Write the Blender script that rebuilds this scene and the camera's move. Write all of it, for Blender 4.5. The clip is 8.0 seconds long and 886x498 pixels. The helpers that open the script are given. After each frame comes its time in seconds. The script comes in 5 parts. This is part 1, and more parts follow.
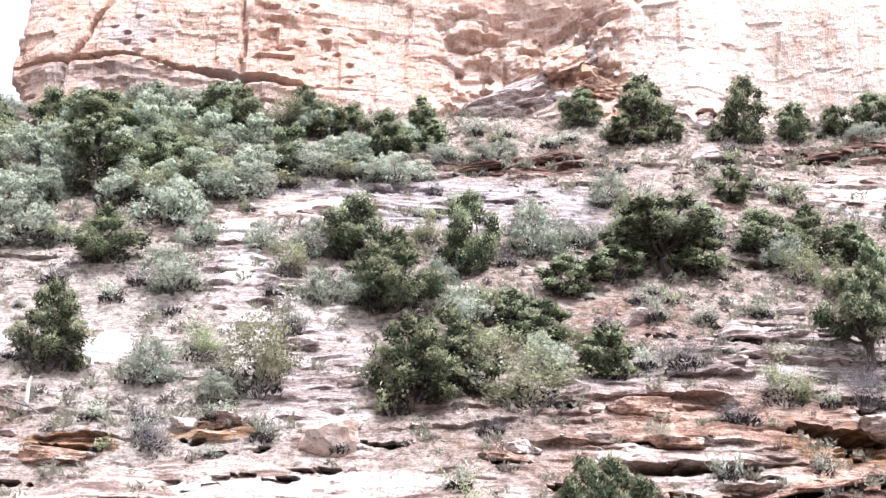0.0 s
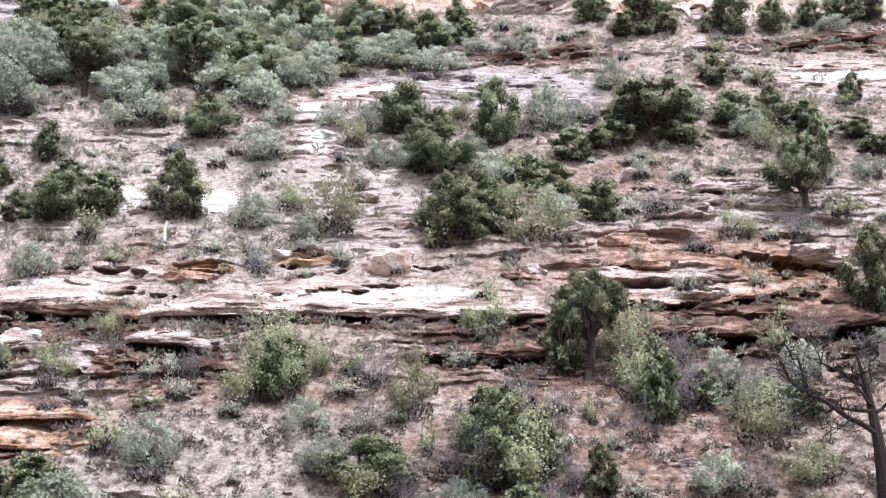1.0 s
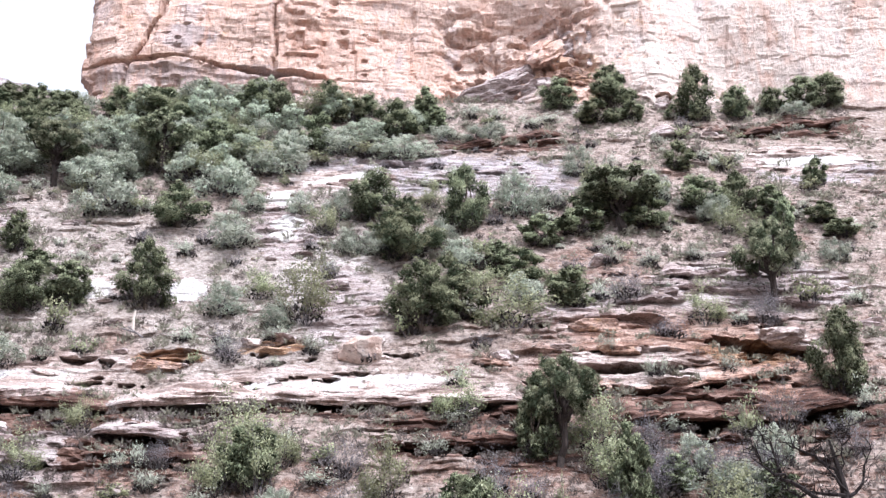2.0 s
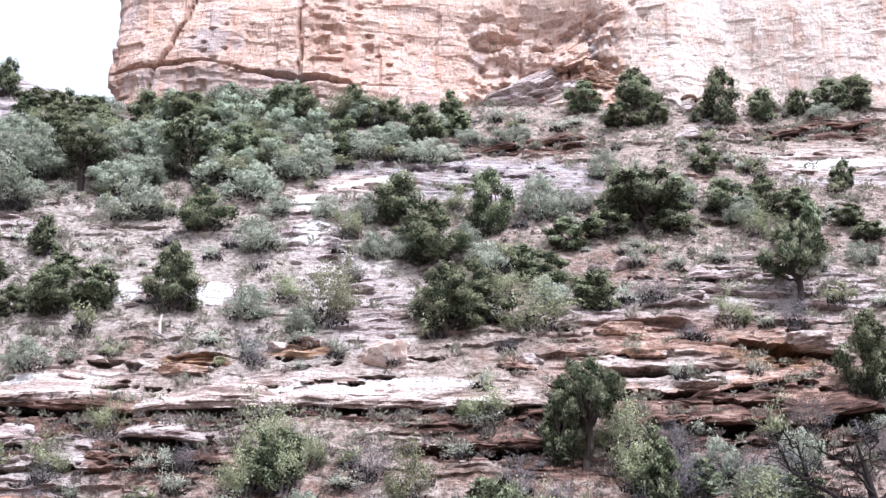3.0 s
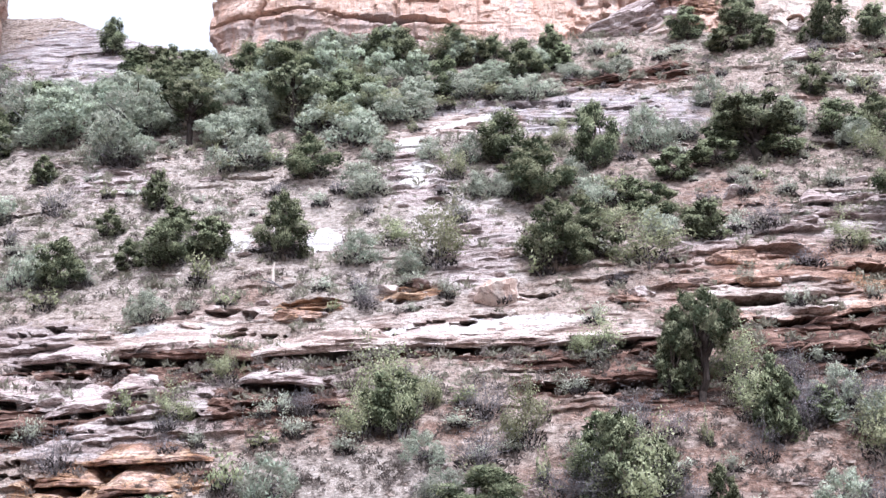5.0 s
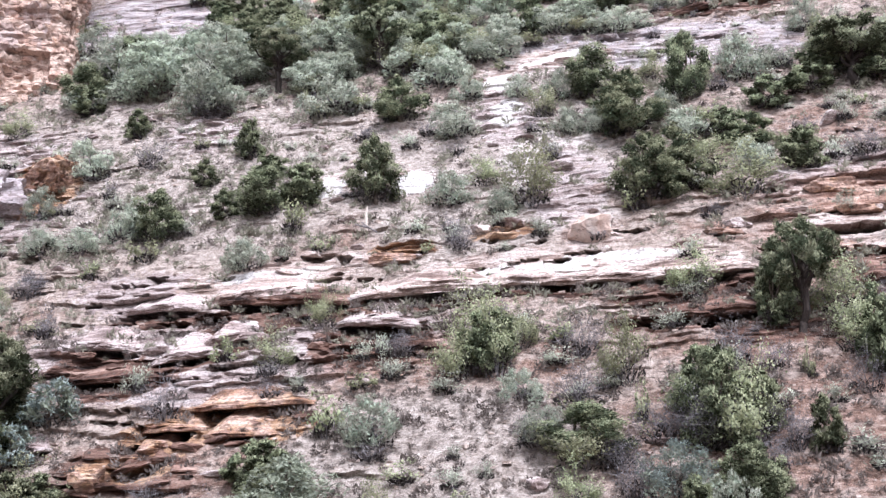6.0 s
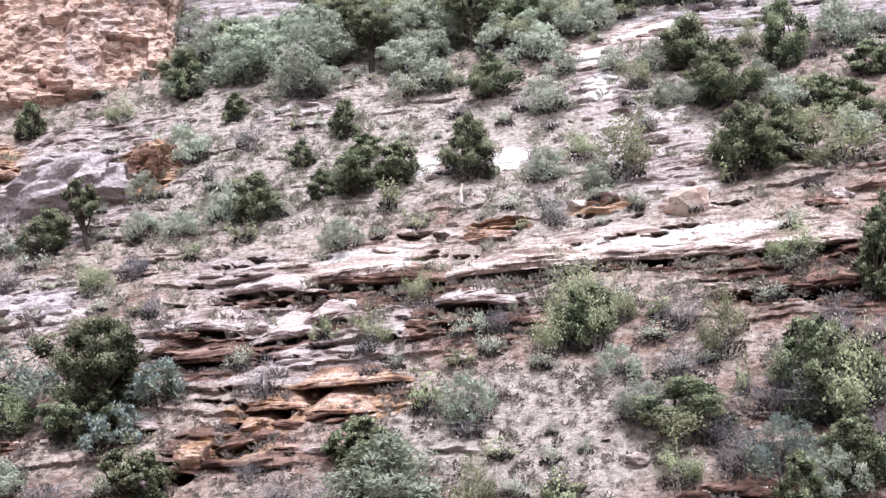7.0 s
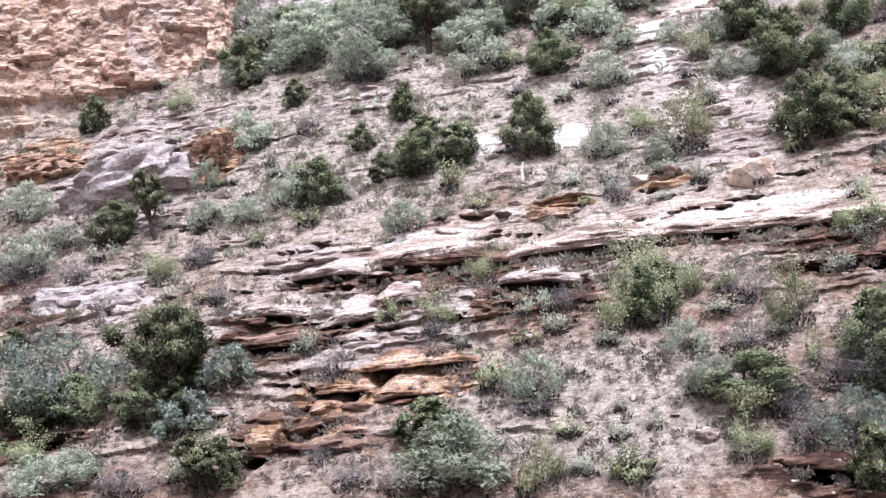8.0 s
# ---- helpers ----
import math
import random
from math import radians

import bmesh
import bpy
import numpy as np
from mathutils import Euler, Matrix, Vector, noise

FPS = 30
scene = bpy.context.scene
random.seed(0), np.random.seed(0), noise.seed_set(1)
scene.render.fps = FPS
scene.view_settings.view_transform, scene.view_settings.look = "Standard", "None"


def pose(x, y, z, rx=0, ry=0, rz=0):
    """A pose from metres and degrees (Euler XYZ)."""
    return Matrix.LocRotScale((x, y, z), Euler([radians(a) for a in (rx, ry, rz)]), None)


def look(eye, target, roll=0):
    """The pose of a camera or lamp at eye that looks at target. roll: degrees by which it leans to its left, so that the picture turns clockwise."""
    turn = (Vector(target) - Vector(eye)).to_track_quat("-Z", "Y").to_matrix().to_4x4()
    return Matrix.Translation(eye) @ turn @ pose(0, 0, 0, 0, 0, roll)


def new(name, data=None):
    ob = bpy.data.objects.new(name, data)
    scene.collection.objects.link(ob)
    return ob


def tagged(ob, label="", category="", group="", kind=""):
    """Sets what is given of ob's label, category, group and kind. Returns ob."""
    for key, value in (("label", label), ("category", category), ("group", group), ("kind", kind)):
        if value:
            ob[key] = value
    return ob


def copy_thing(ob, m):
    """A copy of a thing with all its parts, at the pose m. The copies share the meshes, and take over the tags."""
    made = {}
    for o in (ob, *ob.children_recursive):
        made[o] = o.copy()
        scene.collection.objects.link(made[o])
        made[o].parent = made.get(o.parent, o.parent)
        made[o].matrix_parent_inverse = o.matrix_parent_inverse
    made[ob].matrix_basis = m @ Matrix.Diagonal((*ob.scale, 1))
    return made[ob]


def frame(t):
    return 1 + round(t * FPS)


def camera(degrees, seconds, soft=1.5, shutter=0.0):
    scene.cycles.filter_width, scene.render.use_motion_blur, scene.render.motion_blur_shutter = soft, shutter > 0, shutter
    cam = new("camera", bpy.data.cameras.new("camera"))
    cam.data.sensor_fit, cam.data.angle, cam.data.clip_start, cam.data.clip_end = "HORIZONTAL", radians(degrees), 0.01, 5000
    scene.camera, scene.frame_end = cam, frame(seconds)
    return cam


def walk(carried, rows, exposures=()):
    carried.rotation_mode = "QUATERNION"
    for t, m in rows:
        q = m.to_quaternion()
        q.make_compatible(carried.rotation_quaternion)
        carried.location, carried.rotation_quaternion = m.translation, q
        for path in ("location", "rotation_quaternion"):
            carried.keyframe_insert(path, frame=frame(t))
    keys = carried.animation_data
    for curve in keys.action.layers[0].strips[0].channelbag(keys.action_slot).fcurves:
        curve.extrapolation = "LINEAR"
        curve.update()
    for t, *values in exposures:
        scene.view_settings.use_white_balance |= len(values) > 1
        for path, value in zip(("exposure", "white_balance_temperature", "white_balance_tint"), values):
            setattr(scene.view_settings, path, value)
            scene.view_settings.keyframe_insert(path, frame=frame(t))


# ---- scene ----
from mathutils.bvhtree import BVHTree

# ---- camera and its way ----
cam = camera(38.57, 8.0, soft=1.35)
walk(cam, [
    (0.0, pose(0, 15.8, 7.7, 108.29, -0.78, -1.98)),
    (0.3, pose(0, 9.4, 5.15, 107.36, 0.37, -1.48)),
    (0.5, pose(0, 4.42, 3.3, 107.15, 0.41, -1.22)),
    (0.6, pose(0, 2.35, 2.55, 107.11, 0.42, -1.04)),
    (0.8, pose(0, 0, 1.7, 105.22, -0.60, -0.10)),
    (1.0, pose(0, 0, 1.7, 103.18, -0.71, -0.11)),
    (1.2, pose(0, 0, 1.7, 103.24, -0.38, -0.27)),
    (1.5, pose(0, 0, 1.7, 105.13, 0.07, -0.96)),
    (1.7, pose(0, 0, 1.7, 106.83, 0.12, -1.50)),
    (2.8, pose(0, 0, 1.7, 107.29, -0.11, -0.19)),
    (3.0, pose(0, 0, 1.7, 107.27, -0.15, -0.17)),
    (3.5, pose(0, 0, 1.7, 107.00, 0.00, 0.00)),
    (4.0, pose(0, 0, 1.7, 106.26, 0.07, 0.97)),
    (4.5, pose(0, 0, 1.7, 105.54, 0.47, 3.08)),
    (4.7, pose(0, 0, 1.7, 105.27, 0.66, 3.90)),
    (5.8, pose(0, 0, 1.7, 102.19, 1.96, 8.86)),
    (6.0, pose(0, 0, 1.7, 101.93, 2.00, 9.72)),
    (6.5, pose(0, 0, 1.7, 101.58, 1.95, 11.76)),
    (7.0, pose(0, 0, 1.7, 101.03, 2.07, 14.15)),
    (7.5, pose(0, 0, 1.7, 99.38, 3.37, 16.48)),
    (7.7, pose(0, 0, 1.7, 99.40, 3.20, 17.55)),
    (8.0, pose(0, 0, 1.7, 100.27, 3.16, 17.25)),
], exposures=[(0.0, 1.07, 5820, 14), (0.3, 1.01, 5820, 14), (0.8, 0.74, 5780, 14), (1.7, 0.74, 5700, 14), (3.0, 0.73, 5540, 15), (5.0, 0.73, 5560, 15), (6.5, 0.74, 5680, 15), (8.0, 0.73, 5760, 14)])

# ---- light: a bright, thinly clouded sky and a veiled sun behind the camera ----
SUN_UP, SUN_TURN = radians(59), radians(152)
world = bpy.data.worlds.new("sky")
scene.world = world
world.use_nodes = True
wn = world.node_tree.nodes
sky = wn.new("ShaderNodeTexSky")
sky.sky_type = "NISHITA"
sky.sun_disc = False
sky.sun_elevation, sky.sun_rotation = SUN_UP, SUN_TURN
veil = wn.new("ShaderNodeHueSaturation")
veil.inputs["Saturation"].default_value = 0.03
veil.inputs["Value"].default_value = 1.5
world.node_tree.links.new(sky.outputs[0], veil.inputs["Color"])
world.node_tree.links.new(veil.outputs[0], wn["Background"].inputs[0])
wn["Background"].inputs[1].default_value = 0.135
sun_data = bpy.data.lights.new("sun", "SUN")
sun_data.energy, sun_data.angle, sun_data.color = 4.2, radians(16), (1.0, 0.95, 0.89)
sun = new("sun", sun_data)
sun_way = Vector((math.sin(SUN_TURN) * math.cos(SUN_UP), math.cos(SUN_TURN) * math.cos(SUN_UP), math.sin(SUN_UP)))
sun.matrix_world = look(sun_way * 300, (0, 0, 0))


# ---- materials ----
class Nodes:
    """A short way to write a node material."""

    def __init__(self, name):
        self.mat = bpy.data.materials.new(name)
        self.mat.use_nodes = True
        self.tree = self.mat.node_tree
        self.bsdf = self.tree.nodes["Principled BSDF"]
        self.bsdf.inputs["Specular IOR Level"].default_value = 0.2
        self.bsdf.inputs["Roughness"].default_value = 0.9

    def add(self, kind, **sets):
        n = self.tree.nodes.new(kind)
        for key, value in sets.items():
            n.inputs[key].default_value = value
        return n

    def link(self, a, b):
        self.tree.links.new(a, b)

    def place(self, stretch=(1, 1, 1)):
        geo = self.add("ShaderNodeNewGeometry")
        m = self.add("ShaderNodeMapping")
        m.inputs["Scale"].default_value = stretch
        self.link(geo.outputs["Position"], m.inputs["Vector"])
        return m.outputs[0]

    def noise(self, scale, detail=6.0, rough=0.6, vec=None, distort=0.0):
        n = self.add("ShaderNodeTexNoise", Scale=scale, Detail=detail, Roughness=rough, Distortion=distort)
        self.link(vec if vec is not None else self.place(), n.inputs["Vector"])
        return n.outputs["Fac"]

    def ramp(self, fac, stops):
        r = self.add("ShaderNodeValToRGB")
        els = r.color_ramp.elements
        while len(els) < len(stops):
            els.new(0.5)
        for e, (p, c) in zip(els, stops):
            e.position, e.color = p, (*c, 1) if len(c) == 3 else c
        self.link(fac, r.inputs[0])
        return r.outputs[0]

    def step(self, fac, lo, hi):
        r = self.add("ShaderNodeMapRange")
        r.inputs["From Min"].default_value, r.inputs["From Max"].default_value = lo, hi
        self.link(fac, r.inputs["Value"])
        return r.outputs[0]

    def maths(self, op, a, b):
        m = self.add("ShaderNodeMath")
        m.operation = op
        for k, v in ((0, a), (1, b)):
            if isinstance(v, (int, float)):
                m.inputs[k].default_value = v
            else:
                self.link(v, m.inputs[k])
        return m.outputs[0]

    def mix(self, fac, a, b, how="MIX"):
        m = self.add("ShaderNodeMix")
        m.data_type, m.blend_type = "RGBA", how
        for key, v in ((0, fac), (6, a), (7, b)):
            if isinstance(v, (int, float)):
                m.inputs[key].default_value = v
            elif isinstance(v, tuple):
                m.inputs[key].default_value = (*v, 1)
            else:
                self.link(v, m.inputs[key])
        return m.outputs[2]

    def attr(self, name):
        n = self.add("ShaderNodeAttribute")
        n.attribute_name = name
        return n.outputs["Fac"]

    def done(self, colour, bump=None, strength=0.5, distance=0.1):
        self.link(colour, self.bsdf.inputs["Base Color"])
        if bump is not None:
            b = self.add("ShaderNodeBump", Strength=strength, Distance=distance)
            self.link(bump, b.inputs["Height"])
            self.link(b.outputs[0], self.bsdf.inputs["Normal"])
        return self.mat


def rock_colours(n):
    """Bedded sandstone in its four states: grey slab, bleached, ochre, red-brown."""
    beds = n.noise(1.0, 7, 0.62, n.place((0.42, 0.42, 2.1)), 0.6)
    fine = n.noise(5.5, 6, 0.65)
    slab = n.ramp(beds, [(0.31, (0.078, 0.055, 0.050)), (0.40, (0.30, 0.232, 0.22)), (0.49, (0.48, 0.40, 0.382)), (0.66, (0.66, 0.59, 0.575))])
    white = n.ramp(beds, [(0.37, (0.11, 0.07, 0.058)), (0.445, (0.42, 0.325, 0.285)), (0.53, (0.63, 0.53, 0.485)), (0.66, (0.75, 0.675, 0.64))])
    lines = n.noise(1.0, 6, 0.6, n.place((0.35, 0.35, 4.6)), 0.5)
    white = n.mix(n.maths("MULTIPLY", n.step(lines, 0.46, 0.38), 0.7), white, (0.26, 0.175, 0.145))
    slab = n.mix(n.maths("MULTIPLY", n.step(lines, 0.44, 0.36), 0.35), slab, (0.13, 0.09, 0.078))
    ochre = n.ramp(beds, [(0.35, (0.06, 0.032, 0.022)), (0.44, (0.25, 0.133, 0.078)), (0.53, (0.46, 0.285, 0.175)), (0.67, (0.62, 0.47, 0.36))])
    # red-brown rock, with the shade below overhangs worked into its darkest tones
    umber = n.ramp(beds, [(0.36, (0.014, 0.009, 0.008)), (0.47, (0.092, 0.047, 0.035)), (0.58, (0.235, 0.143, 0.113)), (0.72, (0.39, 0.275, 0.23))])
    tan = n.ramp(beds, [(0.31, (0.060, 0.034, 0.026)), (0.40, (0.25, 0.138, 0.10)), (0.49, (0.435, 0.275, 0.212)), (0.66, (0.63, 0.475, 0.40))])
    crack = n.noise(1.0, 8, 0.68, n.place((0.5, 0.5, 2.2)), 1.4)
    near = n.maths("ABSOLUTE", n.maths("SUBTRACT", crack, 0.49), 0.0)
    line = n.maths("MULTIPLY", n.step(near, 0.016, 0.004), 0.8)
    slab, white, ochre, tan = (n.mix(line, c, (0.055, 0.036, 0.03)) for c in (slab, white, ochre, tan))
    strata = n.noise(1.0, 6, 0.66, n.place((0.8, 0.8, 7.5)), 0.5)
    thin = n.maths("MULTIPLY", n.step(strata, 0.47, 0.39), 0.6)
    slab, white, ochre, tan, umber = (n.mix(thin, c, d) for c, d in ((slab, (0.20, 0.145, 0.13)), (white, (0.27, 0.19, 0.16)), (ochre, (0.12, 0.062, 0.04)), (tan, (0.13, 0.075, 0.056)), (umber, (0.035, 0.02, 0.016))))
    beds = n.maths("ADD", beds, n.maths("MULTIPLY", n.maths("SUBTRACT", strata, 0.5), 0.45))
    pits = n.step(fine, 0.40, 0.47)
    return beds, fine, slab, white, ochre, umber, tan, pits


def ground_material():
    n = Nodes("desert_soil_and_rock")
    beds, fine, slab, white, ochre, umber, tan, pits = rock_colours(n)
    broad = n.noise(0.35, 7, 0.6)
    mid = n.noise(2.6, 8, 0.68)
    soil = n.ramp(mid, [(0.34, (0.065, 0.047, 0.039)), (0.43, (0.265, 0.202, 0.171)), (0.53, (0.405, 0.322, 0.279)), (0.66, (0.53, 0.443, 0.395))])
    red = n.ramp(mid, [(0.35, (0.065, 0.043, 0.036)), (0.49, (0.24, 0.148, 0.115)), (0.66, (0.43, 0.305, 0.25))])
    slab = n.mix(n.step(n.attr("red"), 0.15, 0.7), slab, tan)
    soil = n.mix(n.step(n.maths("ADD", broad, n.maths("MULTIPLY", n.attr("red"), 0.38)), 0.52, 0.68), soil, red)
    dust = n.ramp(mid, [(0.34, (0.12, 0.10, 0.088)), (0.43, (0.30, 0.252, 0.225)), (0.53, (0.43, 0.37, 0.334)), (0.66, (0.57, 0.505, 0.465))])
    soil = n.mix(n.step(n.maths("ADD", n.attr("dust"), broad), 0.65, 1.1), soil, dust)
    litter = n.step(n.noise(7.0, 5, 0.7), 0.53, 0.60)
    soil = n.mix(n.maths("MULTIPLY", litter, 0.35), soil, (0.105, 0.085, 0.068))
    chips = n.step(n.noise(11.0, 3, 0.6), 0.62, 0.66)
    soil = n.mix(n.maths("MULTIPLY", chips, 0.4), soil, (0.56, 0.475, 0.43))
    pale = n.step(n.noise(0.95, 7, 0.7, n.place((0.8, 0.8, 1.5))), 0.47, 0.60)
    soil = n.mix(n.maths("MULTIPLY", pale, 0.6), soil, n.ramp(mid, [(0.36, (0.24, 0.19, 0.165)), (0.47, (0.47, 0.395, 0.35)), (0.62, (0.58, 0.50, 0.453))]))
    dim = n.step(n.noise(1.35, 7, 0.68, n.place((0.7, 0.7, 1.6))), 0.55, 0.66)
    soil = n.mix(n.maths("MULTIPLY", dim, 0.42), soil, (0.115, 0.088, 0.074))
    wash = n.ramp(mid, [(0.33, (0.28, 0.225, 0.20)), (0.42, (0.52, 0.455, 0.425)), (0.56, (0.62, 0.56, 0.53)), (0.68, (0.70, 0.645, 0.615))])
    soil = n.mix(n.step(n.maths("ADD", n.attr("wash"), n.maths("MULTIPLY", broad, 0.9)), 0.72, 1.05), soil, wash)
    worn = n.noise(1.7, 8, 0.7)

    def edge(name):
        return n.step(n.maths("ADD", n.attr(name), n.maths("MULTIPLY", worn, 1.7)), 1.22, 1.36)
    col = n.mix(edge("slab"), soil, slab)
    grey = n.ramp(beds, [(0.33, (0.17, 0.145, 0.145)), (0.42, (0.31, 0.268, 0.272)), (0.52, (0.44, 0.392, 0.40)), (0.68, (0.59, 0.55, 0.555))])
    grey = n.mix(n.step(n.noise(0.8, 7, 0.68), 0.46, 0.6), grey, slab)
    grey = n.mix(n.maths("MULTIPLY", n.step(n.noise(1.0, 6, 0.6, n.place((0.3, 0.3, 3.0)), 0.8), 0.43, 0.37), 0.75), grey, (0.12, 0.09, 0.085))
    col = n.mix(edge("grey"), col, grey)
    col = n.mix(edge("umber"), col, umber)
    col = n.mix(edge("ochre"), col, ochre)
    col = n.mix(edge("white"), col, white)
    bleach = n.ramp(mid, [(0.36, (0.52, 0.46, 0.435)), (0.46, (0.72, 0.675, 0.655)), (0.64, (0.80, 0.765, 0.75))])
    col = n.mix(n.step(n.maths("ADD", n.attr("bleach"), n.maths("MULTIPLY", worn, 2.2)), 1.52, 1.68), col, bleach)
    col = n.mix(n.maths("MULTIPLY", n.maths("SUBTRACT", 1.0, pits), 0.45), col, (0.12, 0.085, 0.07))
    high = n.maths("ADD", n.maths("MULTIPLY", beds, 1.2), n.maths("ADD", n.maths("MULTIPLY", mid, 0.8), n.maths("MULTIPLY", fine, 0.5)))
    return n.done(col, high, 0.95, 0.38)


def stone_material(name, which):
    n = Nodes(name)
    beds, fine, slab, white, ochre, umber, tan, pits = rock_colours(n)
    base = {"slab": slab, "white": white, "ochre": ochre, "umber": umber, "tan": tan, "lilac": slab}[which]
    if which == "lilac":
        base = n.ramp(n.noise(1.2, 8, 0.68, n.place((1, 1, 1.6)), 0.7), [(0.34, (0.15, 0.118, 0.115)), (0.43, (0.29, 0.243, 0.246)), (0.54, (0.40, 0.352, 0.36)), (0.68, (0.54, 0.49, 0.497))])
    if which == "ochre":
        base = n.mix(n.step(n.noise(1.3, 6, 0.65), 0.42, 0.54), base, tan)
        base = n.mix(n.maths("MULTIPLY", n.step(n.noise(2.2, 6, 0.7), 0.50, 0.44), 0.6), base, (0.09, 0.05, 0.034))
    if which == "white":
        band = n.noise(1.0, 7, 0.68, n.place((0.5, 0.5, 3.4)), 0.9)
        base = n.mix(n.maths("MULTIPLY", n.step(band, 0.50, 0.40), 0.75), base, (0.30, 0.235, 0.215))
        base = n.mix(n.maths("MULTIPLY", n.step(n.noise(0.8, 6, 0.65), 0.5, 0.62), 0.6), base, slab)
    lichen = n.step(n.noise(3.1, 7, 0.7), 0.56, 0.66)
    col = n.mix(n.maths("MULTIPLY", lichen, 0.3 if which == "white" else 0.6), base, (0.20, 0.165, 0.15))
    col = n.mix(n.maths("MULTIPLY", n.maths("SUBTRACT", 1.0, pits), 0.55), col, (0.11, 0.075, 0.06))
    return n.done(col, n.maths("ADD", beds, n.maths("MULTIPLY", fine, 0.6)), 0.9, 0.2)


def cliff_material(name, warm, earth):
    n = Nodes(name)
    broad = n.noise(0.09, 6, 0.6, None, 0.6)
    streak = n.noise(1.0, 7, 0.65, n.place((0.55, 0.55, 0.13)))
    beds = n.noise(1.0, 8, 0.65, n.place((0.16, 0.16, 1.1)), 0.5)
    fine = n.noise(3.2, 8, 0.7)
    pink = n.ramp(fine, [(0.34, (0.36, 0.225, 0.175)), (0.44, (0.64, 0.45, 0.37)), (0.6, (0.76, 0.59, 0.51))])
    orange = n.ramp(fine, [(0.34, (0.32, 0.18, 0.12)), (0.46, (0.60, 0.415, 0.335)), (0.63, (0.76, 0.585, 0.50))])
    pale = n.ramp(fine, [(0.30, (0.42, 0.32, 0.275)), (0.42, (0.64, 0.54, 0.48)), (0.6, (0.74, 0.65, 0.59))])
    col = n.mix(n.step(broad, 0.47 - warm, 0.58 - warm), pink, orange)
    col = n.mix(n.step(n.maths("ADD", n.attr("pale"), n.maths("MULTIPLY", streak, 0.8)), 0.62, 0.95), col, pale)
    col = n.mix(earth, col, n.ramp(n.noise(1.6, 8, 0.7), [(0.36, (0.085, 0.052, 0.040)), (0.47, (0.30, 0.195, 0.15)), (0.56, (0.46, 0.33, 0.265)), (0.68, (0.63, 0.51, 0.44))]))
    varnish = n.step(n.noise(0.22, 7, 0.68, n.place((1, 1, 0.5)), 1.2), 0.58, 0.66)
    dark = n.step(n.maths("ADD", n.attr("stain"), n.maths("MULTIPLY", streak, 0.9)), 0.75, 1.0)
    col = n.mix(n.maths("MULTIPLY", n.maths("MAXIMUM", varnish, dark), n.maths("SUBTRACT", 0.6, n.maths("MULTIPLY", n.attr("pale"), 0.5))), col, (0.38, 0.34, 0.35))
    col = n.mix(n.maths("MULTIPLY", n.step(beds, 0.37, 0.31), n.maths("SUBTRACT", 0.7, n.maths("MULTIPLY", n.attr("pale"), 0.75))), col, (0.16, 0.11, 0.095))
    drip = n.noise(1.0, 7, 0.62, n.place((0.5, 0.5, 0.16)), 0.8)
    col = n.mix(n.maths("MULTIPLY", n.step(drip, 0.52, 0.63), 0.65), col, (0.58, 0.385, 0.305))
    # large lilac-grey and orange fields run down the face
    field = n.noise(0.30, 7, 0.66, n.place((1, 1, 0.45)), 1.0)
    col = n.mix(n.maths("MULTIPLY", n.step(field, 0.54, 0.62), 0.55), col, (0.47, 0.40, 0.395))
    warmth = n.noise(0.42, 7, 0.66, n.place((1, 1, 0.5)), 1.0)
    col = n.mix(n.maths("MULTIPLY", n.step(warmth, 0.53, 0.63), n.maths("SUBTRACT", 0.75, n.maths("MULTIPLY", n.attr("pale"), 0.4))), col, (0.60, 0.37, 0.285))
    crack = n.noise(1.0, 8, 0.72, n.place((0.8, 0.8, 2.2)), 1.5)
    col = n.mix(n.maths("MULTIPLY", n.step(crack, 0.40, 0.34), 0.8), col, (0.14, 0.085, 0.07))
    split = None
    if earth > 0.3:
        wander = n.add("ShaderNodeTexNoise", Scale=0.8, Detail=4.0)
        n.link(n.place(), wander.inputs["Vector"])
        bent = n.add("ShaderNodeMix", Factor=0.16)
        bent.data_type = "VECTOR"
        n.link(n.place((0.9, 0.9, 2.0)), bent.inputs[4])
        n.link(wander.outputs["Color"], bent.inputs[5])
        bent.inputs[0].default_value = 0.62
        tones = n.add("ShaderNodeTexVoronoi", Scale=2.6)
        n.link(bent.outputs[1], tones.inputs["Vector"])
        edges = n.add("ShaderNodeTexVoronoi", Scale=2.6)
        edges.feature = "DISTANCE_TO_EDGE"
        n.link(bent.outputs[1], edges.inputs["Vector"])
        grey = n.add("ShaderNodeRGBToBW")
        n.link(tones.outputs["Color"], grey.inputs[0])
        smooth_part = n.maths("SUBTRACT", 1.0, n.attr("pale"))
        col = n.mix(n.maths("MULTIPLY", smooth_part, n.step(grey.outputs[0], 0.5, 0.85)), col, (0.60, 0.45, 0.37))
        col = n.mix(n.maths("MULTIPLY", n.maths("MULTIPLY", smooth_part, n.step(grey.outputs[0], 0.35, 0.15)), 0.6), col, (0.24, 0.15, 0.115))
        split = n.step(edges.outputs["Distance"], 0.0, 0.10)
        col = n.mix(n.maths("MULTIPLY", n.maths("MULTIPLY", n.step(edges.outputs["Distance"], 0.07, 0.01), n.step(n.noise(0.9, 5, 0.7), 0.50, 0.58)), n.maths("MULTIPLY", smooth_part, 0.8)), col, (0.10, 0.06, 0.045))
    rust = n.step(n.maths("ADD", n.noise(0.7, 6, 0.7), n.maths("MULTIPLY", n.attr("rust"), 0.16)), 0.60, 0.68)
    col = n.mix(n.maths("MULTIPLY", rust, 0.5), col, (0.52, 0.31, 0.18))
